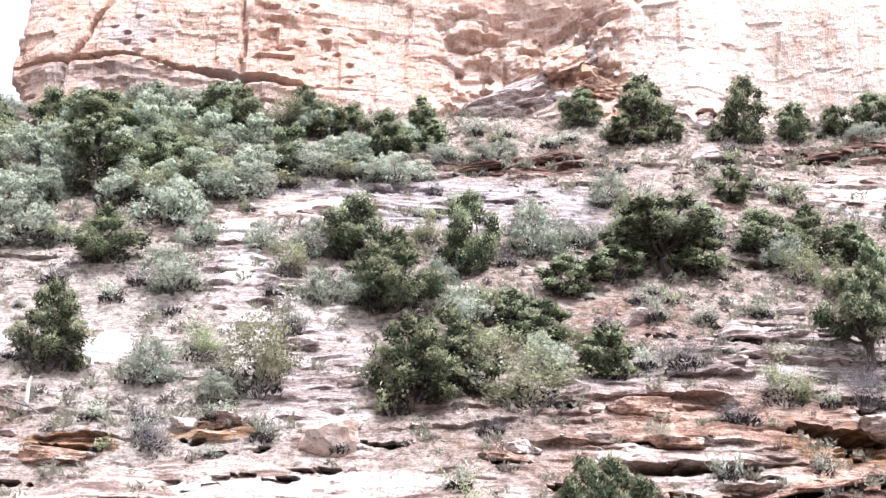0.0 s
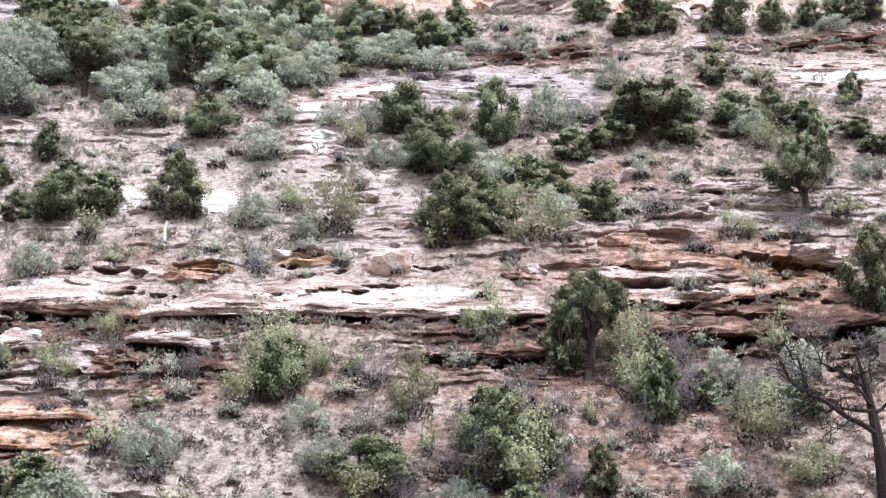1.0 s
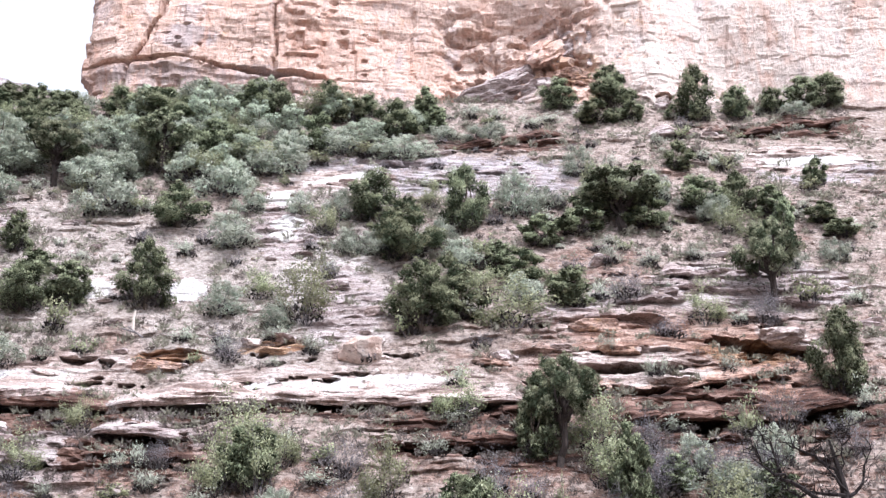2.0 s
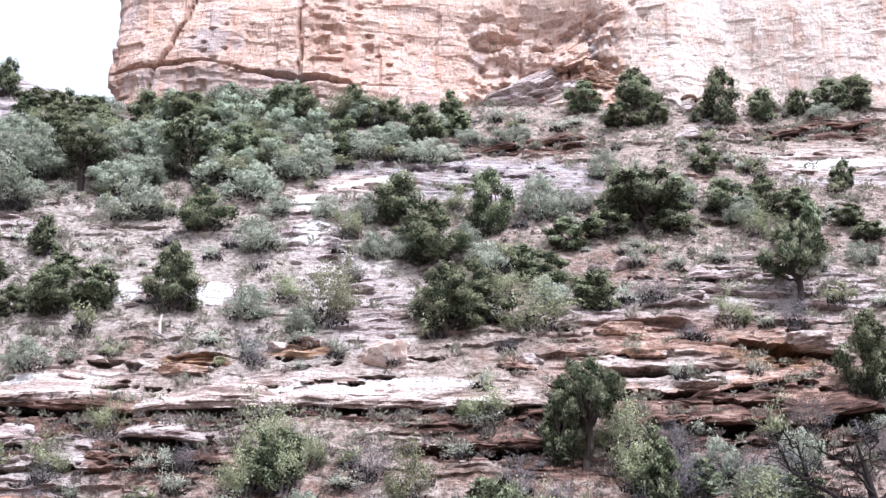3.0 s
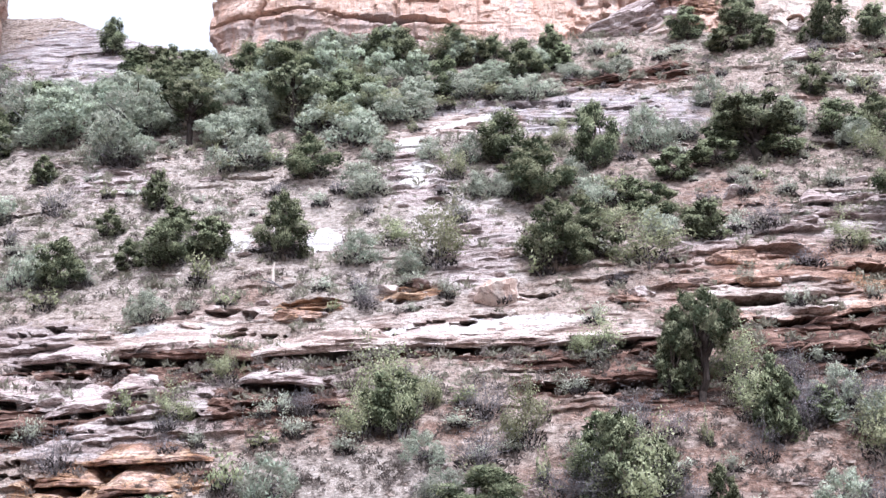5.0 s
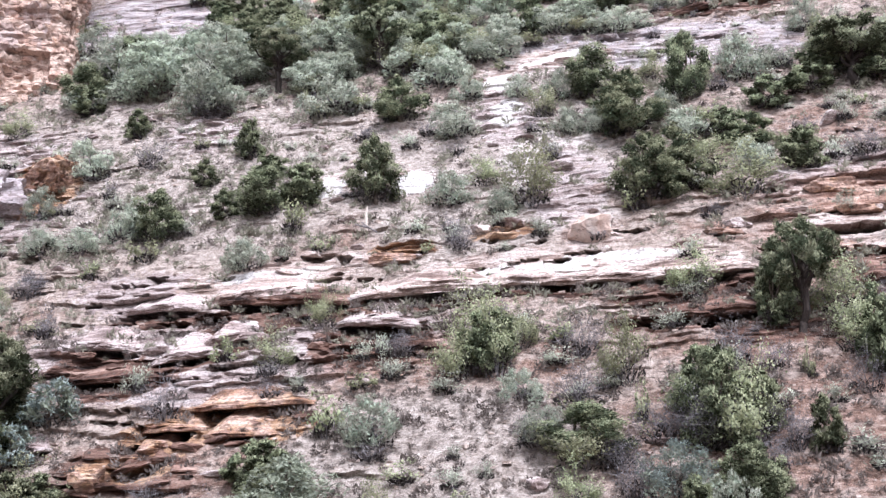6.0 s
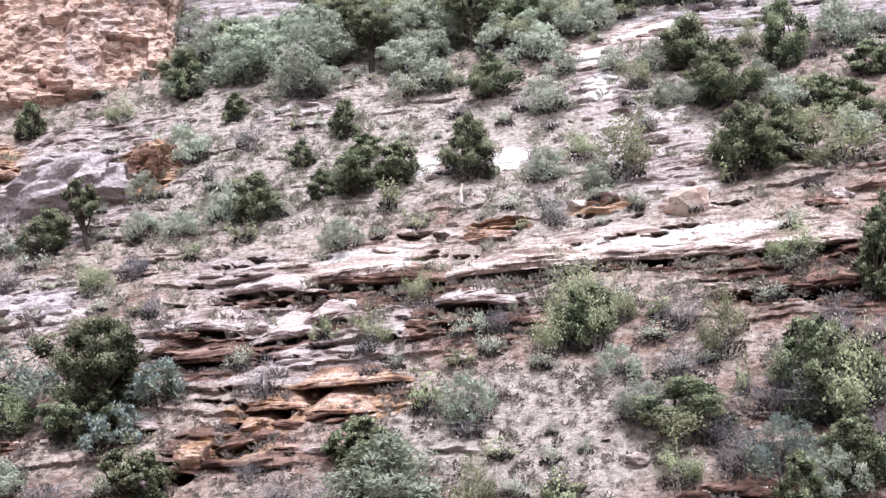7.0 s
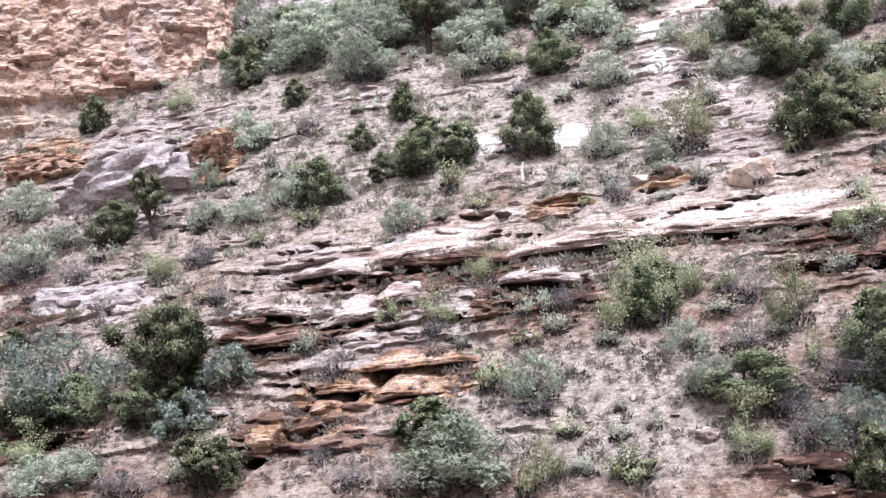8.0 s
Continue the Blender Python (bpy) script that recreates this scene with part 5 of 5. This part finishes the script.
PLANTS["creek bank"] = [
    ("ash", -26.6, 50.9, 3.2, 3.0), ("old", -26.3, 50.4, 3.0, 2.2), ("sage", -35.0, 50.9, 1.8, 3.4), ("twig", -30.6, 50.8, 1.8, 2.8),
    ("twig", -19.9, 50.9, 1.9, 2.6), ("twig", -21.6, 52.0, 1.4, 2.0), ("ash", -12.2, 50.1, 1.9, 1.4), ("twig", -8.0, 50.6, 1.4, 1.8), ("twig", -17.5, 50.6, 1.9, 3.0),
    ("oak", -15.2, 50.3, 3.4, 4.4), ("juniper", -15.8, 50.9, 2.6, 3.0), ("juniper", -16.6, 52.4, 2.2, 2.4), ("ash", -11.3, 50.4, 2.5, 1.6),
    ("ash", -7.7, 50.2, 1.6, 1.5), ("sage", -12.1, 54.1, 2.3, 2.7), ("ash", -14.5, 54.8, 2.1, 1.6),
    ("juniper", -2.9, 52.9, 2.2, 3.4), ("ash", -2.9, 52.4, 2.8, 3.7), ("ash", -3.3, 50.6, 2.4, 2.0), ("twig", -1.0, 51.1, 2.4, 2.2),
    ("blue", 0.5, 51.1, 2.4, 2.8), ("twig", -5.1, 53.3, 1.7, 2.4), ("ash", -20.4, 58.3, 1.4, 1.4),
    ("sage", -33.2, 51.5, 1.6, 2.6), ("sage", 11.1, 53.1, 1.9, 2.3), ("ash", -0.6, 54.2, 2.0, 0.7),
    ("ash", 6.7, 56.5, 1.7, 0.6),
]
PLANTS["east bank"] = [
    ("twig", 13.9, 57.8, 2.3, 2.6), ("twig", 15.6, 57.5, 2.8, 2.8), ("juniper", 11.8, 57.4, 1.8, 1.5),
    ("sage", 13.0, 58.1, 2.2, 2.1), ("twig", 15.4, 56.3, 2.0, 2.0), ("twig", 12.7, 53.1, 2.1, 2.6),
    ("twig", 8.8, 55.7, 2.0, 2.0), ("twig", 5.5, 53.1, 2.1, 1.9), ("twig", 5.2, 56.9, 1.5, 1.8),
    ("sage", -5.0, 53.5, 1.6, 2.1), ("twig", 1.8, 53.4, 2.5, 2.5), ("juniper", 1.2, 49.3, 2.5, 2.0),
    ("twig", -1.7, 52.2, 1.8, 2.0), ("sage", 17.1, 58.9, 2.1, 2.1),
]
PLANTS["dark clump"] = [
    ("old", -30.6, 54.2, 5.9, 4.4), ("juniper", -31.4, 53.7, 2.9, 2.5), ("juniper", -29.8, 53.6, 2.5, 2.2),
    ("blue", -37.0, 55.0, 4.3, 6.4), ("blue", -28.2, 55.4, 2.2, 2.7), ("blue", -29.4, 52.9, 2.2, 2.6),
    ("juniper", -35.6, 54.4, 2.4, 3.0), ("juniper", -37.9, 54.2, 2.2, 2.8), ("juniper", -30.2, 55.2, 3.2, 2.4), ("ash", -34.9, 54.1, 2.7, 1.8),
    ("juniper", -24.1, 68.6, 1.9, 1.6), ("sage", -18.9, 87.1, 2.1, 2.5), ("ash", -7.8, 57.9, 3.9, 3.4),
    ("juniper", -7.3, 57.7, 2.6, 2.3), ("twig", -2.5, 65.2, 1.2, 1.5), ("sage", 11.7, 73.0, 1.4, 1.7),
    ("sage", 14.1, 73.0, 1.2, 1.5), ("sage", 17.0, 73.5, 1.2, 1.5), ("twig", 9.3, 72.5, 1.3, 1.7),
]
PLANTS["gully fill"] = [
    ("juniper", 2.5, 68.4, 2.5, 2.6),
    ("ash", 3.9, 70.2, 2.1, 2.6), ("sage", -2.2, 73.8, 1.7, 2.1), ("juniper", 5.0, 73.0, 1.9, 1.9),
    ("sage", 6.4, 69.5, 1.9, 2.2), ("juniper", -1.5, 74.6, 2.4, 2.4), ("sage", 1.6, 74.6, 2.1, 2.1),
    ("ash", 4.1, 73.0, 1.7, 1.7), ("juniper", 11.6, 78.1, 2.2, 2.9), ("juniper", 14.8, 76.9, 2.2, 2.9),
    ("sage", 19.2, 77.5, 1.8, 2.2), ("juniper", 23.2, 78.1, 2.2, 2.2), ("ash", 21.3, 75.1, 2.1, 2.5),
    ("sage", 22.4, 72.5, 1.7, 2.0), ("sage", 25.7, 73.0, 1.7, 2.0), ("sage", -7.4, 77.5, 1.5, 1.8),
]
PLANTS["creek thicket"] = [
    ("juniper", 2.6, 53.4, 4.2, 3.2), ("juniper", 4.1, 53.9, 2.6, 1.9), ("twig", 2.3, 53.5, 2.4, 2.6),
    ("juniper", 1.7, 54.9, 2.8, 2.1), ("twig", 0.1, 53.5, 2.0, 2.5), ("juniper", -15.7, 52.1, 1.9, 2.2),
    ("juniper", -17.3, 52.7, 2.0, 2.0), ("sage", -5.6, 55.5, 1.5, 2.0),
]
PLANTS["west clump"] = [
    ("twig", -43.0, 62.2, 2.0, 3.0), ("twig", -41.2, 63.4, 1.7, 2.4), ("twig", -45.4, 64.0, 1.8, 2.6),
    ("juniper", -38.9, 54.6, 2.1, 2.8), ("juniper", -42.4, 58.8, 1.8, 1.8),
    ("twig", -36.4, 54.5, 1.9, 2.5), ("juniper", -32.2, 90.8, 1.9, 2.2), ("juniper", -27.9, 91.3, 1.9, 1.9),
    ("juniper", -30.8, 93.1, 1.5, 1.5),
]
PLANTS["far bank"] = [
    ("juniper", 3.5, 50.8, 2.8, 2.8), ("sage", 2.4, 50.3, 2.1, 2.3), ("twig", 4.4, 52.3, 2.0, 2.0),
    ("twig", 3.9, 53.9, 2.2, 2.8), ("twig", 20.8, 59.5, 1.9, 1.9),
]
PLANTS["lower right"] = [
    ("juniper", 9.6, 57.4, 3.2, 1.5), ("twig", 11.2, 57.6, 2.8, 2.3), ("twig", 10.9, 59.5, 2.1, 1.9),
    ("twig", 18.0, 61.2, 2.5, 2.7), ("ash", 8.8, 57.5, 2.8, 2.5), ("ash", 2.2, 61.3, 2.5, 2.7),
    ("twig", 3.4, 57.0, 2.3, 2.5), ("sage", 13.9, 57.0, 1.8, 3.0), ("juniper", 16.0, 57.0, 1.8, 2.3),
    ("oak", -12.4, 80.9, 2.3, 2.7), ("oak", -9.4, 87.9, 2.1, 2.5), ("oak", -3.9, 86.2, 2.5, 3.3),
    ("oak", -0.6, 89.1, 2.1, 3.0), ("oak", -12.2, 84.1, 2.4, 3.2),
]

def wild_shrubs(n, seed):
    """Small low shrubs between the larger plants."""
    rng = np.random.default_rng(seed)
    rows = []
    while len(rows) < n:
        x, y = rng.uniform(-56, 31), rng.uniform(46.5, 92)
        z = float(hillside(np.array(x), np.array(y)))
        rock = float(np.maximum(np.maximum(bare(np.array([x]), np.array([z]), "white"), bare(np.array([x]), np.array([z]), "bleach")), 0.5 * bare(np.array([x]), np.array([z]), "slab"))[0])
        if rng.uniform() < rock * 1.3 or abs(x) > 0.66 * y:
            continue
        h = rng.uniform(0.45, 1.2)
        rows.append((("sage", "twig", "sage", "ash")[int(rng.integers(0, 4))], x, y, h, h * rng.uniform(1.1, 1.9)))
    return rows


def thicket(n, seed):
    """The dense belt of junipers and brush below the wall's western half."""
    rng = np.random.default_rng(seed)
    rows = []
    while len(rows) < n:
        x, y = rng.uniform(-39, -3), rng.uniform(78, 92.5)
        if y < 80 + 8.5 * ease(x, -16, -2) + 1.5 * math.sin(x * 0.9) or (x < -31 and y > 88) or (-6 < x and y < 88):
            continue
        if any(abs(x - ox) < 1.5 and -5 < y - oy < 0.6 for kind, ox, oy, _, _ in PLANTS["grove"] if kind == "old"):
            continue
        if rng.uniform() < 0.42:
            h = rng.uniform(1.6, 3.4)
            rows.append((("oak", "oak", "oak", "juniper")[int(rng.integers(0, 4))], x, y, h, h * rng.uniform(0.8, 1.2)))
        else:
            h = rng.uniform(1.1, 2.2)
            rows.append((("sage", "sage", "ash")[int(rng.integers(0, 3))], x, y, h, h * rng.uniform(1.5, 2.1)))
    return rows


PLANTS["between"] = wild_shrubs(330, 15)
PLANTS["thicket"] = thicket(95, 27)
MODELS = {}
order = 0
for zone in PLANTS.values():
    for kind, x, y, h, w in zone:
        order += 1
        small, tall = NOMINAL[kind]
        large = int(h * w > math.sqrt(small[0] * small[1] * tall[0] * tall[1]))
        variant = (order * 7 + int(abs(x) * 3)) % 4
        h0, w0, _ = NOMINAL[kind][large]
        turn = (order * 137.5) % 360
        m = pose(x, y, drop(x, y) - 0.05, 0, 0, turn) @ Matrix.Diagonal((w / w0, w / w0, h / h0, 1))
        key = (kind, large, variant)
        if key not in MODELS:
            MODELS[key] = plant_model(*key)
            MODELS[key].matrix_basis = m
        else:
            ob = MODELS[key]
            keep = ob.matrix_basis.copy()
            ob.matrix_basis = Matrix.Identity(4)
            copy_thing(ob, m)
            ob.matrix_basis = keep


def dead_tree(at, h, w, seed, name, label, material, branches=9, side=0.0):
    """A bare tree: a leaning trunk, crooked limbs that sweep outward and up, and forked twigs."""
    rng = np.random.default_rng(seed)
    v, f = [], []
    pts = limb(rng, (0, 0, -0.3), (-0.06 * w, 0, h * 0.5), 0.05 * h, 0.03 * h, 0.035, 7, v, f, 6)
    root = new(name)
    root.location = at
    tagged(root, label, "dead tree")
    mesh_object("trunk", v, f, material, root)
    for k in range(branches):
        v, f = [], []
        start = pts[0] + (pts[-1] - pts[0]) * (0.25 + 0.75 * (k + 0.5) / branches)
        ang = math.pi * (k % 2) + rng.normal(0, 0.6) + side
        way = np.array([math.cos(ang), 0.7 * math.sin(ang), 0.0])
        spine, p, rise = [start], start, 0.15
        reach = w * rng.uniform(0.32, 0.55) / 6
        for step in range(6):
            p = p + way * reach + np.array([*rng.normal(0, 0.25, 2) * reach, reach * (rise + rng.normal(0, 0.3))])
            rise += 0.22
            spine.append(p)
        thick = 0.025 * h
        tube([tuple(q) for q in spine], np.linspace(thick, 0.3 * thick, 7), 5, v, f)
        for step in range(2, 7):
            for fork in range(2):
                q = spine[step]
                turn = way * rng.uniform(0.2, 1.0) + np.array([*rng.normal(0, 0.5, 2), rng.uniform(0.2, 1.1)])
                limb(rng, q, q + turn * reach * rng.uniform(1.0, 2.2), 0.4 * thick, 0.14 * thick, 0.07, 3, v, f, 4)
        mesh_object("branch", v, f, material, root)
    return root


DARK_WOOD = bark_material("dark_dead_wood", (0.007, 0.006, 0.006), (0.034, 0.026, 0.025))
def fallen_crown(at, label):
    """The dark dead juniper: a leaning trunk and crooked limbs swept to one side, as (across, towards, up)."""
    rng = np.random.default_rng(44)
    root = new("dead_tree")
    root.location = at
    tagged(root, label, "dead tree")
    v, f = [], []
    tube([(0, 0, -0.4), (-0.05, 0.05, 1.0), (-0.15, 0, 2.1), (-0.3, 0.1, 3.4), (-0.5, 0.1, 4.6), (-0.8, 0.2, 6.0)], [0.36, 0.30, 0.25, 0.2, 0.13, 0.04], 8, v, f)
    mesh_object("trunk", v, f, DARK_WOOD, root)
    limbs = (
        (0.21, [(-0.2, 0, 2.5), (-1.0, -0.2, 3.1), (-2.0, -0.4, 3.6), (-3.0, -0.5, 4.3), (-3.3, -0.5, 4.9), (-3.5, -0.4, 5.6), (-4.0, -0.3, 6.4)]),
        (0.11, [(-3.0, -0.5, 4.3), (-3.7, -0.7, 4.6), (-4.2, -0.8, 5.2), (-4.4, -0.8, 5.9)]),
        (0.15, [(-0.3, 0, 3.6), (-1.2, 0.2, 3.7), (-2.2, 0.2, 3.7), (-3.0, 0.3, 3.9)]),
        (0.15, [(-0.4, 0.1, 4.2), (-1.2, 0.3, 5.1), (-2.0, 0.4, 5.7), (-2.6, 0.4, 5.9)]),
        (0.12, [(-0.3, 0, 3.8), (-1.0, -0.3, 4.5), (-1.3, -0.4, 5.5)]),
        (0.13, [(-0.2, 0, 3.6), (0.6, 0.2, 4.5), (1.0, 0.3, 5.6)]),
        (0.07, [(-0.5, 0.1, 4.6), (-0.3, -0.2, 5.7), (0.0, -0.3, 6.5)]),
        (0.07, [(-1.4, -0.3, 3.3), (-2.0, -0.6, 2.9), (-2.7, -0.7, 2.8)]))
    for thick, path in limbs:
        v, f = [], []
        fine = []
        for a, b in zip(path, path[1:]):
            for k in range(3):
                w = k / 3
                fine.append(tuple(a[i] + (b[i] - a[i]) * w + (rng.normal(0, 0.085) if fine else 0) for i in range(3)))
        fine.append(path[-1])
        tube(fine, np.linspace(0.62 * thick, 0.16 * thick, len(fine)), 6, v, f)
        for q in fine[2:]:
            for k in range(3):
                end = np.array(q) + rng.normal(0, 0.42, 3) + (-0.1, 0, 0.3)
                twig = limb(rng, q, end, 0.026, 0.009, 0.09, 3, v, f, 4)
                limb(rng, twig[2], twig[2] + rng.normal(0, 0.26, 3) + (0, 0, 0.1), 0.014, 0.006, 0.08, 3, v, f, 3)
        mesh_object("branch", v, f, DARK_WOOD, root)
    return root


fallen_crown(settled(18.4, 53.2, 0), "dead dark juniper with bare crooked branches")
dead_tree(settled(7.6, 63.6, 0), 2.6, 0.6, 8, "dead_sapling", "thin leafless grey sapling stick", GREY_WOOD, 4)
snag = new("snag")
snag.location = settled(-15.2, 66.7, 0)
tagged(snag, "short bleached broken trunk standing in scrub", "dead tree")
sv, sf = [], []
tube([(0, 0, -0.2), (0.05, 0, 0.4), (0.02, 0.02, 0.9), (0.12, 0, 1.35)], [0.09, 0.085, 0.075, 0.05], 7, sv, sf)
mesh_object("trunk", sv, sf, PALE_WOOD, snag)
sv, sf = [], []
tube([(0.3, -0.1, 0.05), (0.0, -0.3, 0.12), (-0.5, -0.5, 0.25)], [0.05, 0.05, 0.03], 6, sv, sf)
tube([(0.7, -0.4, -0.25), (0.3, -0.3, 0.02), (-0.2, -0.2, 0.42)], [0.04, 0.04, 0.02], 6, sv, sf)
mesh_object("fallen_branch", sv, sf, GREY_WOOD, snag, "grey fallen branches at its foot")


# ---- loose stuff: rubble and low dry tufts ----
def rubble(n, seed):
    rng = np.random.default_rng(seed)
    verts, faces = [], []
    form = np.array([(a, b, c) for c in (-1, 1) for b in (-1, 1) for a in (-1, 1)], float) * 0.75
    tri = [(0, 2, 3, 1), (4, 5, 7, 6), (0, 1, 5, 4), (1, 3, 7, 5), (3, 2, 6, 7), (2, 0, 4, 6)]
    while len(faces) < n * 6:
        x, y = rng.uniform(-60, 34), rng.uniform(45.5, 92)
        z = np.array([float(hillside(np.array(x), np.array(y)))])
        clean = max(float(bare(np.array([x]), z, k)[0]) for k in ("white", "grey", "slab"))
        if rng.uniform() > (0.25 + 0.75 * float(smooth(np.array(x / 4), np.array(y / 4), 77))) * (1 - 0.75 * clean):
            continue
        r = 0.045 + 0.17 * rng.uniform() ** 4
        p = form * (r * rng.uniform(0.8, 1.7), r * rng.uniform(0.7, 1.2), r * rng.uniform(0.3, 0.6)) * rng.uniform(0.6, 1.2, (8, 3))
        a = rng.uniform(0, 6.28)
        c, s = math.cos(a), math.sin(a)
        p = p @ np.array([(c, s, 0), (-s, c, 0), (0, 0, 1)]) + (x, y, drop(x, y) + 0.1 * r)
        base = len(verts)
        verts += p.tolist()
        faces += [[base + i for i in t] for t in tri]
    return verts, faces


def pebble_material():
    n = Nodes("loose_stone")
    geo = n.add("ShaderNodeNewGeometry")
    tone = n.ramp(geo.outputs["Random Per Island"], [(0.0, (0.20, 0.15, 0.13)), (0.4, (0.40, 0.32, 0.28)), (0.75, (0.44, 0.365, 0.32)), (1.0, (0.55, 0.47, 0.425))])
    return n.done(n.mix(0.35, tone, n.ramp(n.noise(6.0), [(0.35, (0.25, 0.19, 0.16)), (0.65, (0.56, 0.475, 0.425))])))


rv, rf = rubble(9500, 4)
tagged(mesh_object("rubble", rv, rf, pebble_material()), "loose pale sandstone rubble scattered over the slope", "stones", kind="stuff")


def dry_tufts(n, seed, low, high, least, most):
    rng = np.random.default_rng(seed)
    V, F, base = [], [], 0
    made = 0
    while made < n:
        x, y = rng.uniform(-60, 34), rng.uniform(low, high)
        thick = float(smooth(np.array(x / 5), np.array(y / 5), 91))
        z = float(hillside(np.array(x), np.array(y)))
        rock = max(float(bare(np.array([x]), np.array([z]), k)[0]) * share for k, share in (("white", 1), ("bleach", 1), ("grey", 0.9), ("slab", 0.6)))
        if rng.uniform() > (0.25 + 0.9 * thick) * (1 - rock):
            continue
        made += 1
        r = least + (most - least) * rng.uniform() ** 2
        k = 34
        d = rng.normal(0, 1, (k, 3))
        d[:, 2] = np.abs(d[:, 2]) + 0.3
        d /= np.linalg.norm(d, axis=1)[:, None]
        at = np.array([x, y, drop(x, y)]) + d * r * rng.uniform(0.4, 1.0, (k, 1))
        p, f = sprigs(rng, at, d, 0.21 * r)
        V.append(p)
        F.append(f + base)
        base += len(p)
    return np.concatenate(V), np.concatenate(F)


tv, tf = dry_tufts(3800, 6, 45.5, 94, 0.17, 0.53)
tagged(mesh_object("dry_tufts", tv, tf, LEAF["dry"]), "low dry brown-grey tufts dotting the soil", "dry grass", kind="stuff")
gv, gf = dry_tufts(2600, 9, 45.0, 62.0, 0.2, 0.65)
tagged(mesh_object("low_scrub", gv, gf, LEAF["dry"]), "low dry brown-grey scrub mounds dotting the foot of the slope", "scrub", kind="stuff")
gv, gf = dry_tufts(4600, 12, 59.0, 94.0, 0.22, 0.75)
tagged(mesh_object("slope_scrub", gv, gf, LEAF["scrub"]), "low grey-green scrub thinly dotting the upper slope", "scrub", kind="stuff")
